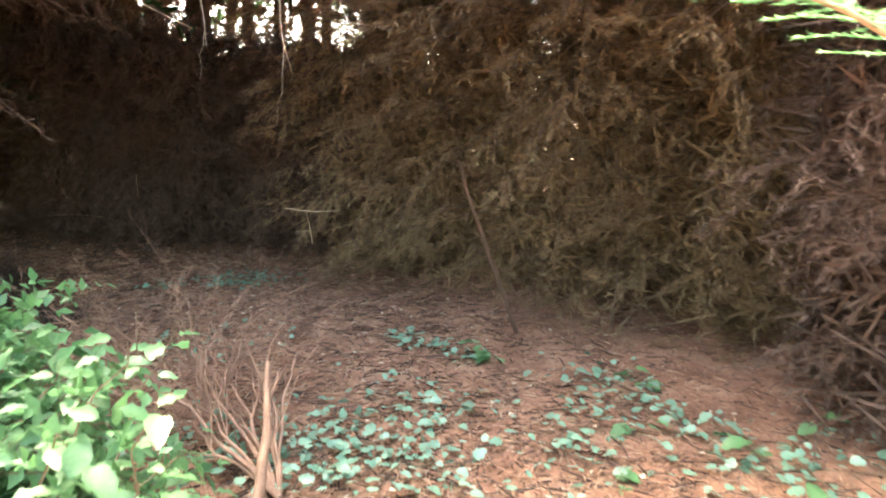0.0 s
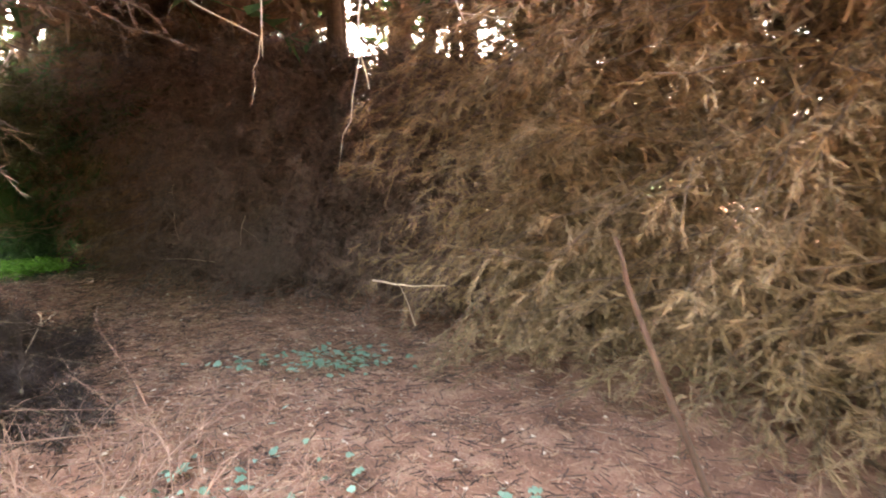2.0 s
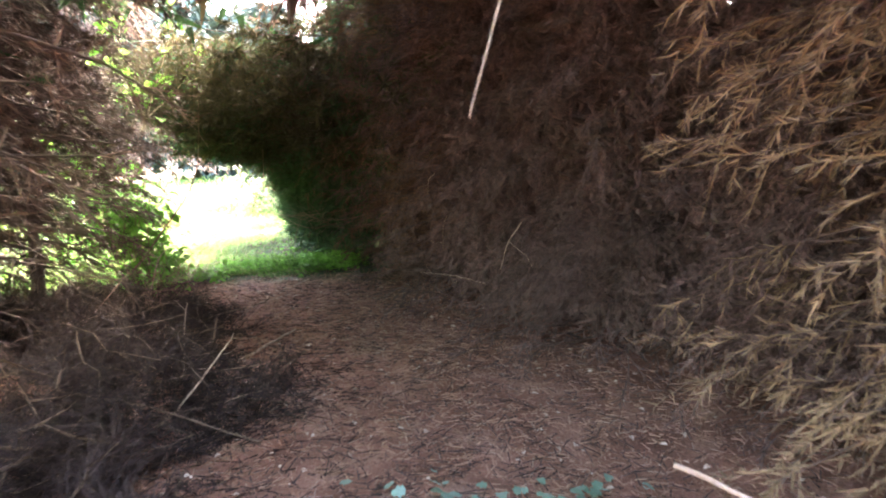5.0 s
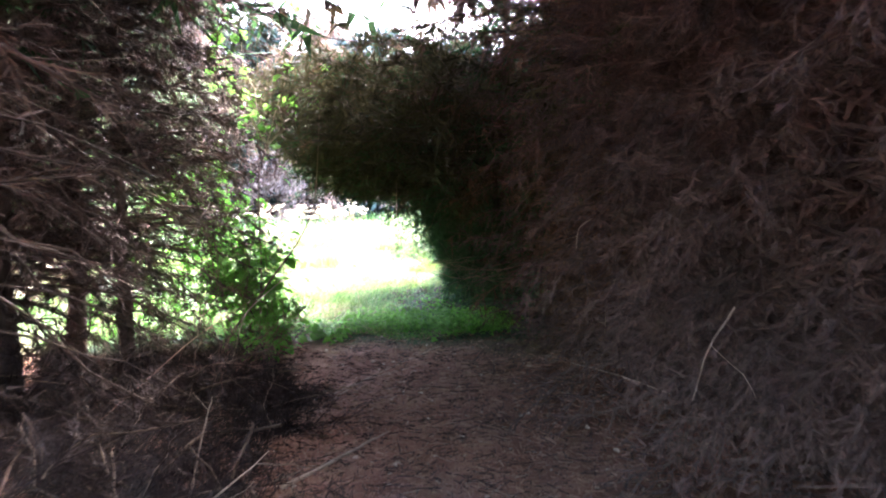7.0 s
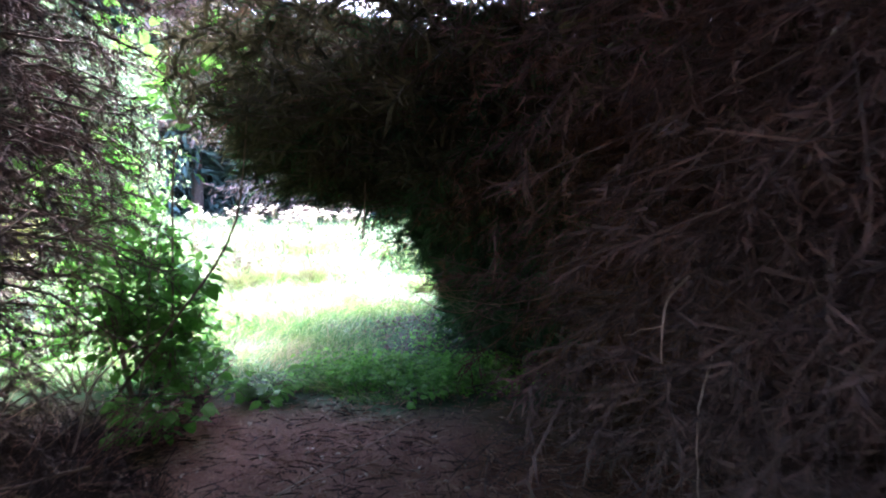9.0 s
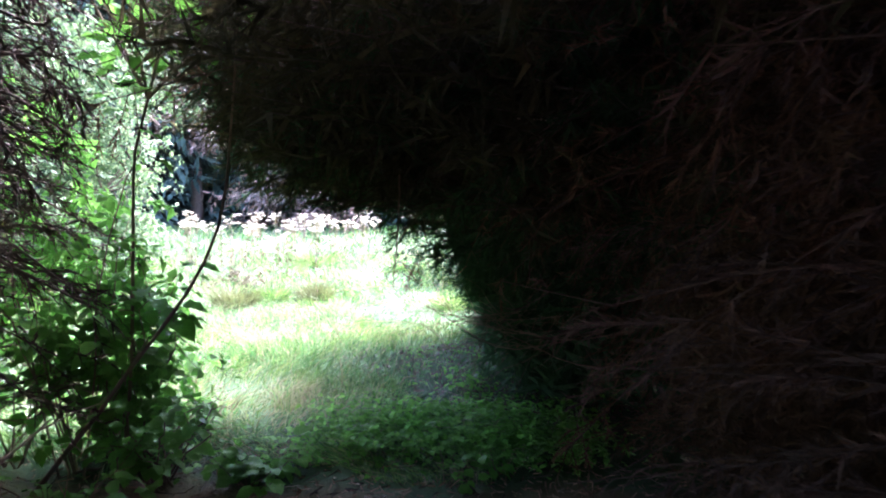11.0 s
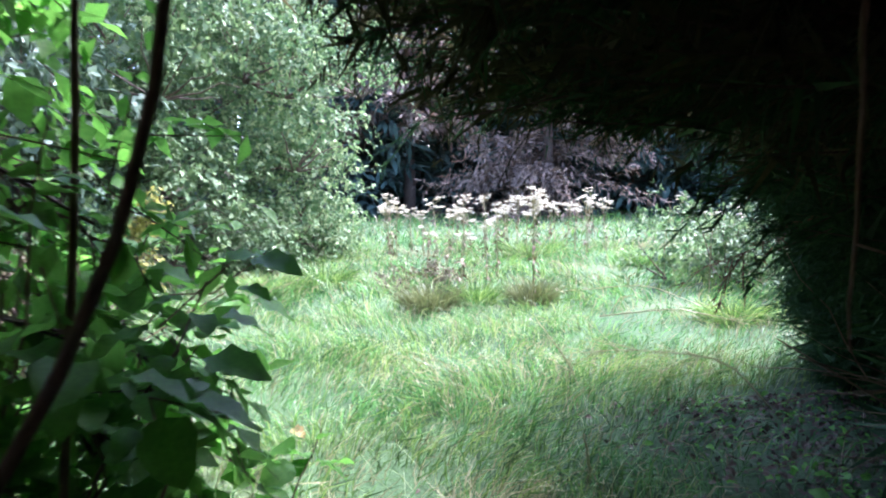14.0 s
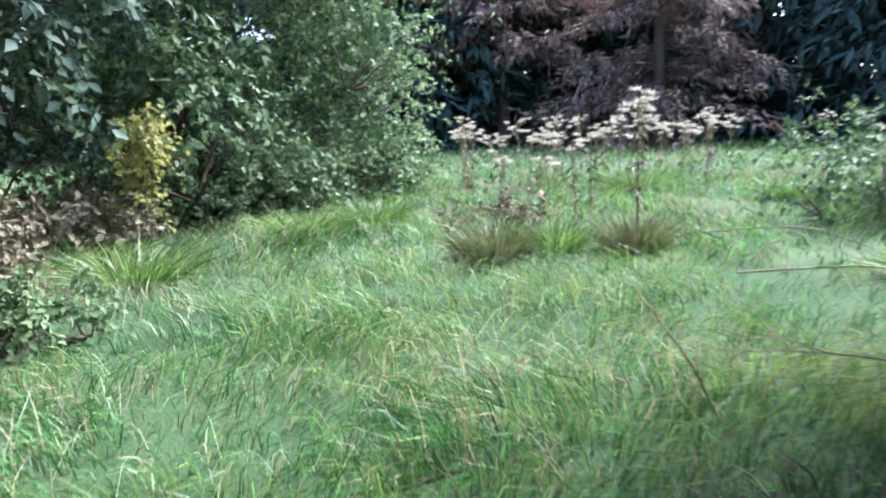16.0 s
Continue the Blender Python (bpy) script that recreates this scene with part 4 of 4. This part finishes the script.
# ---- meadow ----
def meadow():
    """Grass in drifts: cool and warm green, straw, and long pale blades laid over."""
    soups = [Soup() for _ in range(3)]
    for n, lo, hi, hm, w in [(105000, 0, 7, 0.12, 0.0055), (70000, 7, 16, 0.15, 0.010), (45000, 16, 48, 0.2, 0.024)]:
        r = lo + (hi - lo) * rng.random(n)
        a = np.radians(rng.uniform(28, 150, n))
        x, y = -7.6 - np.sin(a) * r, 9.0 + np.cos(a) * r
        u = x * AX.x + y * AX.y
        def field(f, k):
            return np.array([noise.noise(Vector((i * f, j * f, k))) for i, j in zip(x, y)])
        patch = field(0.9, 3) + 0.6 * field(2.9, 7)
        shade = np.clip((y - 9.9 - 0.1 * (-9 - x)) / 1.2, 0, 1) * (x > -11.4)
        ok = (u > 11.9 + 0.8 * patch) & (rng.random(n) < (0.75 + 0.8 * patch) * (1 - 0.92 * shade))
        h = hm * (0.3 + 1.3 * rng.random(n)) * (1 + 0.8 * patch)
        dry, hue = field(0.6, 11), field(0.8, 19) + 0.5 * field(4.0, 23)
        st = rng.random(n) < 0.12 + 0.75 * np.maximum(dry, 0)
        cool = hue + 0.35 * rng.normal(size=n) > 0.05
        p = np.stack([x, y, np.full(n, -0.03)], -1)
        az = field(0.7, 5) * 5 + field(2.5, 31) * 2 + rng.normal(size=n) * 0.8
        ln = 0.3 + 1.3 * rng.random(n)
        d = np.stack([np.cos(az) * ln * h, np.sin(az) * ln * h, h], -1)
        b = np.stack([-np.cos(az) * ln * h * 0.2, -np.sin(az) * ln * h * 0.2, h * 0.16], -1)
        for sel, so in ((ok & ~st & cool, soups[0]), (ok & ~st & ~cool, soups[1]), (ok & st, soups[2])):
            so.blades(p[sel], (p + d)[sel], w * (0.5 + rng.random(sel.sum())), 0.1, bend=b[sel])
    n = 6500
    r = 10 * np.sqrt(rng.random(n))
    a = np.radians(rng.uniform(30, 150, n))
    p = np.stack([-7.8 - np.sin(a) * r, 9.0 + np.cos(a) * r, np.zeros(n)], -1)
    p = p[((p @ np.array(AX)) > 12.3) & (p[:, 1] < 10.1 + 0.15 * (-9 - p[:, 0]))]
    n = len(p)
    az = rng.random(n) * 6.283
    L = 0.1 + 0.14 * rng.random(n)
    d = np.stack([np.cos(az) * L * 0.9, np.sin(az) * L * 0.9, L * (0.3 + 0.8 * rng.random(n))], -1)
    w = Soup()
    w.blades(p, p + d, 0.0034, 0.1, bend=np.stack([0 * az, 0 * az, L * 0.2], -1))
    tagged(part("pale_grass", w, PALE_GRASS, None), "long pale grass blades lying over the green", "grass", kind="stuff")
    tagged(part("meadow_grass", soups[0], GRASS_COOL, None), "lush cool green meadow grass in drifts", "grass", kind="stuff")
    tagged(part("meadow_grass", soups[1], GRASS, None), "lush warm green meadow grass combed over by the wind", "grass", kind="stuff")
    tagged(part("dry_grass", soups[2], STRAW, None), "dry straw-coloured grass among the green", "grass", kind="stuff")


meadow()


def mould():
    """Brown leaf mould and low weeds where the grass gives out under the cypress."""
    # leaf mould takes the dark bark tone: cypress shade is put into its colour
    for name, n, mat, L, lift, label in [("leaf_mould", 3000, BARK, 0.035, 0.03, "brown leaf mould under the cypress"), ("ground_weeds", 800, LEAF, 0.035, 0.06, "low dark weeds under the cypress")]:
        x = -8.6 - 2.6 * rng.random(n)
        y = 11.1 + 0.12 * (-9 - x) + rng.normal(size=n) * 0.55
        p = np.stack([x, y, lift * rng.random(n) + 0.02], -1)
        s = Soup()
        k = L * (0.5 + rng.random(n))
        s.leaves(p, sphere_dirs(n) * [1, 1, 0.4], unit(sphere_dirs(n) * 0.6 + [0, 0, 1]), k, k * 0.6)
        tagged(part(name, s, mat, None), label, "ground cover", kind="stuff")
    n = 4200
    f = rng.random(n)
    p = np.stack([-8.75 + 0.75 * f, 9.15 + 1.5 * f, 0 * f], -1) + np.array(AX) * (0.15 + 0.75 * rng.random((n, 1)) ** 1.5) + rng.normal(size=(n, 3)) * [0.12, 0.12, 0]
    p[:, 2] = 0.02 + 0.13 * rng.random(n) ** 1.5
    s = Soup()
    k = 0.035 + 0.03 * rng.random(n)
    s.leaves(p, sphere_dirs(n) * [1, 1, 0.4], unit(sphere_dirs(n) * 0.5 + [0, 0, 1]), k, k * 0.65)
    tagged(part("low_weeds", s, LEAF, None), "strip of bright green low weeds where the path meets the meadow", "weeds", kind="stuff")


mould()


def tussock(x, y, r, h, mat, label):
    s = Soup()
    n = 700
    a = rng.random(n) * 6.283
    q = np.sqrt(rng.random(n)) * r
    p = np.stack([np.cos(a) * q * 0.6, np.sin(a) * q * 0.6, np.full(n, -0.02)], -1)
    H = h * (0.5 + 0.6 * rng.random(n))
    d = np.stack([np.cos(a) * q * 1.1, np.sin(a) * q * 1.1, H], -1) + rng.normal(size=(n, 3)) * 0.05
    s.blades(p, p + d, 0.008, 0.1, bend=np.stack([0 * a, 0 * a, H * 0.22], -1))
    ob = part("tussock", s, mat, None, kind="stuff")
    ob.location = (x, y, 0)
    tagged(ob, label, "grass tussock", "tussocks in the meadow")


for x, y, r, h, m in [(-14.6, 9.95, 0.3, 0.28, TUSS), (-14.7, 10.45, 0.26, 0.26, GRASS), (-14.6, 11.05, 0.26, 0.3, TUSS), (-16.6, 8.9, 0.4, 0.28, GRASS), (-16.0, 8.3, 0.4, 0.25, GRASS),
                      (-17.8, 14.0, 0.4, 0.25, GRASS), (-14.2, 7.4, 0.4, 0.25, GRASS), (-19.5, 12.6, 0.5, 0.35, GRASS), (-13.4, 12.6, 0.3, 0.2, GRASS)]:
    tussock(x, y, r, h, m, "clumped tussock of coarse grass")


def seed_plant(x, y, h, heads, label, leaves=14, mat=FLUFF, wide=1.3):
    """A tall withered herb: a stalk, side stalks with fluffy seed heads, shrivelled leaves."""
    ob = empty("seeding_herb", pose(x, y, 0), label, "tall herb", "withered herbs in the meadow")
    st = lines(np.zeros((1, 3)), np.array([[0.06 * rng.normal(), 0.06 * rng.normal(), 1]]), h, 10, 0, 0.012)
    stem_parts(ob, "stalk", st, np.array([[0.011]]) * np.linspace(1, 0.4, 10), STRAW)
    p, hd = along(st, 0.66 + 0.25 * rng.random((1, heads)))
    p = p[0]
    a = rng.random(heads) * 6.283
    end = np.stack([np.cos(a), np.sin(a), 0 * a], -1) * (0.04 + 0.10 * rng.random((heads, 1))) * wide + st[0, -1] * [1, 1, 0]
    end[:, 2] = h * (0.84 + 0.18 * rng.random(heads))
    br = lines(p, end - p, np.linalg.norm(end - p, axis=1), 5, 0, 0.05)
    stem_parts(ob, "side_stalk", br, np.full((heads, 1), 0.004) * np.linspace(1, 0.6, 5), STRAW, 4)
    for e in br[:, -1]:
        k = 44
        s = Soup()
        d = sphere_dirs(k)
        d[:, 2] = np.abs(d[:, 2]) * 0.6
        c = e + d * [0.06, 0.06, 0.045] * rng.random((k, 1))
        s.slivers(c, c + sphere_dirs(k) * 0.026, 0.014)
        part("seed_head", s, mat, ob, "fluffy pale seed head", kind="stuff")
    if leaves:
        p, hd = along(st, 0.08 + 0.75 * rng.random((1, leaves)))
        a = rng.random(leaves) * 6.283
        leaf_objects(ob, LEAF_DRY, p[0], np.stack([np.cos(a), np.sin(a), 0.3 - 0.8 * rng.random(leaves)], -1), unit(sphere_dirs(leaves) * 0.5 + [0, 0, 1]), 0.05 + 0.06 * rng.random(leaves))


LEAF_DRY = leaf_mesh("leaf", DRY_STALK, STA, [v * 0.6 for v in OVAL], 0.5, 0.5)
seed_plant(-14.55, 11.05, 1.2, 16, "tall slender withered herb with a leafy top", 34)
HERBS = []
for k in range(26):
    f = k / 25
    HERBS.append((-20.6 + 1.2 * f + 1.3 * (rng.random() - 0.5), 10.0 + 3.9 * f + 0.5 * (rng.random() - 0.5), 0.8 + 0.35 * rng.random(), 10))
HERBS += [(-16.2, 14.1, 0.9, 5), (-17.4, 15.2, 0.9, 5), (-15.6, 10.5, 0.7, 4), (-15.9, 10.9, 0.85, 5), (-16.4, 10.2, 0.75, 4), (-16.9, 11.3, 0.9, 5), (-17.6, 10.7, 0.95, 5), (-23.5, 15.5, 1.2, 8), (-23.0, 17.5, 1.1, 8)]
for x, y, h, n in HERBS:
    seed_plant(x, y, h, n, "withered tall herb topped with pale fluffy seed heads")
MAPLE = leaf_mesh("leaf", AUTUMN, STA, [0.04, 0.5, 0.34, 0.52, 0.3, 0.24, 0.01], 0.35, 0.2, 0.04)
fallen = new("fallen_maple_leaf", MAPLE)
fallen.matrix_basis = pose(-11.0, 8.68, 0.09, 14, 18, 60) @ Matrix.Scale(0.08, 4)
tagged(fallen, "large yellow-brown fallen maple leaf on the grass", "leaf")
# dead stalks fallen in the grass
for pts, r, sd, lb in [([(-11.55, 10.4, 0.0), (-11.6, 10.3, 0.22), (-11.7, 10.16, 0.42)], 0.007, 6, "pale withered stalk leaning in the grass"),
                       ([(-11.0, 11.3, 0.0), (-11.15, 11.1, 0.28), (-11.5, 10.65, 0.27), (-11.75, 10.4, 0.2)], 0.006, 12, "broken withered stalk bent over the grass"),
                       ([(-13.4, 11.3, 0.1), (-12.6, 11.6, 0.3), (-12.1, 11.9, 0.25)], 0.007, 7, "withered stalk lying over the grass"),
                       ([(-10.35, 9.95, 0.0), (-10.33, 9.93, 0.14), (-10.3, 9.9, 0.22)], 0.009, 0, "short dead stub standing in the grass"),
                       ([(-14.9, 11.5, 0.1), (-13.9, 12.0, 0.3), (-13.3, 12.3, 0.15)], 0.007, 5, "withered stalk lying over the grass"),
                       ([(-15.8, 13.2, 0.0), (-15.8, 13.2, 0.6), (-15.75, 13.25, 1.0)], 0.006, 4, "thin withered stalk standing in the meadow"),
                       ([(-14.6, 13.1, 0.0), (-14.6, 13.1, 0.5), (-14.55, 13.1, 0.8)], 0.006, 4, "thin withered stalk standing in the meadow")]:
    stick("withered_stalk", pts, r, STRAW, lb, sd, "stalk")


def shrub_mass(name, spots, n_leaf, leaf, mat, label, category, group=""):
    """A leafy mass made of lobes (x, y, z, r): stems inside, leaves in sprays on and under the lobes' outline."""
    x0, y0 = spots[0][0], spots[0][1]
    ob = empty(name, pose(x0, y0, 0), label, category, group)
    lf, st = Soup(), Soup()
    vol = np.array([s[3] ** 2 for s in spots])
    for (x, y, z, r), v in zip(spots, vol / vol.sum()):
        n = int(n_leaf * 1.45 * v / 9)
        d = sphere_dirs(n)
        d[:, 2] = np.where(d[:, 2] < -0.6, -d[:, 2], d[:, 2])
        bump = np.array([noise.noise(Vector(k * 2.4) + Vector((x, y, z))) for k in d])
        rad = r * (0.5 + 0.5 * rng.random(n) ** 0.5 + 0.85 * bump)
        p = np.array([x - x0, y - y0, z]) + d * rad[:, None]
        run = unit(d * 0.6 + sphere_dirs(n) * 0.7 + [0, 0, -0.25])
        sp = lines(p, run, leaf * (2.0 + 3 * rng.random(n) + 5 * (rng.random(n) > 0.94)), 5, 0.25, 0.05)
        sp = sp[sp[:, :, 2].min(1) > 0.02]
        st.blades(sp[:, 0], sp[:, 4], 0.006)
        q, h = along(sp, rng.random((len(sp), 9)))
        q, h = q.reshape(-1, 3), h.reshape(-1, 3)
        k = len(q)
        nr = unit(np.repeat(unit(sp[:, 0] - np.array([x - x0, y - y0, z])), 9, 0) * 0.8 + sphere_dirs(k) * 0.5 + [0, 0, 0.5])
        L = leaf * (0.55 + 0.8 * rng.random(k))
        lf.chips(q, unit(h * 0.5 + sphere_dirs(k) * 0.9 + [0, 0, -0.3]), nr, L, L * 0.6)
        m = max(4, int(8 * r))
        sd = sphere_dirs(m)
        sd[:, 2] = np.abs(sd[:, 2])
        st.tubes(lines(np.tile([x - x0, y - y0, max(z - r, 0)], (m, 1)), sd, r * 1.2, 5, 0.1, 0.1), np.full((m, 1), 0.012 + 0.006 * r) * np.linspace(1, 0.3, 5), 4)
    part("leaf_mass", lf, mat, ob, kind="stuff")
    part("stem_work", st, BARK, ob, "thin brown stems", kind="stuff")
    return ob


# the overgrown hedge at the meadow's left
for x, y, hh, r, n, mt, lf, lb in [
    (-13.6, 3.4, 4.6, 1.5, 12000, HEDGE_GREY, 0.14, "tall hedge shrub with large grey-green leaves"), (-15.9, 4.3, 4.8, 1.7, 15000, HEDGE_GREY, 0.15, "tall hazel-like shrub with big greyish leaves"),
    (-17.6, 5.6, 5.0, 1.6, 16000, HEDGE, 0.10, "tall hedge shrub overgrown with bramble"), (-19.3, 7.1, 5.2, 1.5, 16000, LEAF_MIX, 0.10, "light green hedge shrub hung with climbing hop"),
    (-20.9, 8.5, 5.0, 1.3, 12000, LEAF_MIX, 0.09, "pale green hedge shrub at the row's end"), (-12.0, 1.9, 4.6, 1.6, 7000, HEDGE_GREY, 0.14, "tall hedge shrub with large grey-green leaves")]:
    lobes = []
    for i in range(22):
        a, q = rng.random() * 6.28, math.sqrt(rng.random())
        zz = hh * rng.random()
        if y < 5 and zz < 1.9 and math.sin(a) > -0.3:
            zz += 1.6
        lobes.append((x + math.cos(a) * r * q, y + math.sin(a) * r * q, zz, r * rng.uniform(0.4, 0.62)))
    shrub_mass("hedge_shrub", lobes, n, lf, mt, lb, "shrub", "hedge along the meadow")
# the dense leafy growth within the bushes at both ends of the path
shrub_mass("leafy_thicket", [(-1.6, 2.35, 0.4, 0.42), (-1.35, 1.95, 0.45, 0.36), (-1.95, 2.8, 0.55, 0.42), (-1.35, 2.4, 0.15, 0.25)], 2400, 0.07, PALE_LEAF, "dense bright green thicket beside the path's start", "bush")
shrub_mass("leafy_thicket", [(-9.5, 8.15, 1.15, 0.26), (-9.45, 8.35, 0.6, 0.26), (-9.25, 8.2, 0.3, 0.3), (-9.7, 7.8, 1.6, 0.34), (-9.55, 7.95, 0.8, 0.34)], 1500, 0.085, LEAF, "fresh green broad-leaved thicket at the path's end", "bush")
# bramble skirt and bank before the hedge
for x, y, s, n, mt, lb in [(-16.9, 7.1, 0.75, 5000, HEDGE, "arching bramble at the hedge's foot"), (-17.9, 7.2, 0.8, 5000, HEDGE, "arching bramble at the hedge's foot"), (-19.1, 7.9, 0.75, 5000, LEAF_MIX, "arching bramble at the hedge's foot"),
                          (-20.4, 8.6, 0.7, 5000, LEAF_MIX, "light green bramble at the hedge's end"), (-15.7, 6.3, 0.5, 2600, DRY_LEAF, "withered weeds at the hedge's foot"), (-14.6, 5.9, 0.5, 2600, DRY_LEAF, "withered weeds before the hedge"),
                          (-13.2, 6.0, 0.5, 2600, DRY_LEAF, "withered weeds before the hedge"), (-12.6, 7.5, 0.25, 2600, HEDGE, "low dark bramble in the grass"), (-13.1, 6.9, 0.26, 2200, DRY_LEAF, "low withered bramble in the grass"), (-12.05, 7.2, 0.22, 2000, HEDGE_GREY, "low dark bramble in the grass"),
                          (-11.7, 6.9, 0.2, 1800, HEDGE, "low dark bramble in the grass"), (-12.8, 5.2, 0.8, 2600, LEAF_MIX, "green bush before the hedge"), (-16.1, 9.9, 0.22, 380, DRY_LEAF, "withered brown weeds among the herbs"), (-16.0, 10.4, 0.24, 420, DRY_LEAF, "withered brown weeds among the herbs"),
                          (-16.4, 14.6, 0.6, 1800, HEDGE, "small dark bush in the meadow"), (-13.8, 14.2, 0.7, 2600, HEDGE, "dark bush under the trees by the meadow"), (-15.3, 14.9, 1.0, 4000, HEDGE, "leafy bush by the meadow")]:
    lobes = [(x + rng.normal() * s * 0.6, y + rng.normal() * s * 0.6, s * rng.uniform(0.15, 0.7), s * rng.uniform(0.5, 0.8)) for _ in range(6)]
    shrub_mass("bramble", lobes, n, 0.075 if s > 0.35 else 0.05, mt, lb, "bramble", "growth before the hedge")
lobes = [(-15.75 + 0.02 * i, 6.85 + 0.03 * i, 0.3 + 0.13 * i, 0.04 + 0.01 * i) for i in range(7)]
shrub_mass("yellow_climber", lobes, 700, 0.06, YELLOW, "yellow-leaved climber hanging over the brambles", "climber")


def far_tree(name, x, y, hh, r, mat, label, n=9000, leaf=0.42, down=0.1):
    ob = empty(name, pose(x, y, 0), label, "tree", "trees beyond the meadow")
    t = Soup()
    k = np.linspace(0, 1, 6)
    t.tubes([np.stack([k * 0, k * 0, k * hh], -1)], [0.28 * (1.1 - k)], 8)
    part("trunk", t, BARK, ob, "", True)
    m = 100
    z = down * hh + (1 - down) * hh * rng.random(m) ** 1.2
    a = rng.random(m) * 6.283
    L = r * (1.05 - 0.75 * (z / hh) ** 1.5) * (0.7 + 0.5 * rng.random(m))
    ln = lines(np.stack([z * 0, z * 0, z], -1), np.stack([np.cos(a), np.sin(a), 0.12 + 0 * a], -1), L, 6, 0.3, 0.05)
    b = Soup()
    b.tubes(ln, np.full((m, 1), 0.05) * np.linspace(1, 0.2, 6), 3)
    part("limb_work", b, BARK, ob, kind="stuff")
    q = n // m
    p, h = along(ln, 0.15 + 0.85 * rng.random((m, q)))
    p, h = p.reshape(-1, 3), h.reshape(-1, 3)
    p = p + rng.normal(size=p.shape) * [0.25, 0.25, 0.16]
    p[:, 2] = np.maximum(p[:, 2], 0.25)
    f = Soup()
    f.chips(p, unit(h * 0.7 + sphere_dirs(len(p)) * 0.7 + [0, 0, -0.3]), unit(sphere_dirs(len(p)) * 0.7 + [0, 0, 0.9]), leaf * (0.5 + rng.random(len(p))), leaf * 0.28)
    part("foliage", f, mat, ob, kind="stuff")
    return ob


far_tree("copper_tree", -36.0, 18.6, 10, 4.6, COPPER, "broad tree with purplish-brown autumn foliage", 12000, 0.36, 0.05)
far_tree("copper_tree", -40.0, 13.2, 15, 4.4, COPPER, "tall brown-tinged tree behind the meadow", 8000, 0.5, 0.25)
for i, (x, y) in enumerate([(-36, -8), (-38, -3.5), (-39, 1), (-40, 5), (-41, 8.5), (-41.5, 11.3), (-43.5, 14), (-43, 17.5), (-42, 21), (-39, 24), (-36, 27.5), (-32.5, 30.5), (-29, 33.5), (-25, 35.5), (-21, 36.5), (-17, 36),
                            (-44, 3), (-45.5, 9), (-47, 13), (-46, 20), (-45, 16.5), (-44.5, 11), (-44.5, 23), (-41, 28), (-30, 38), (-35, 32)]):
    far_tree("dark_conifer", x, y, (9.5 if y > 15.2 else 14.0) + (i * 7 % 5) * 0.4, 3.6, FAR_NEEDLE, "dark conifer in the row behind the meadow", 5000, 0.85, 0.02)
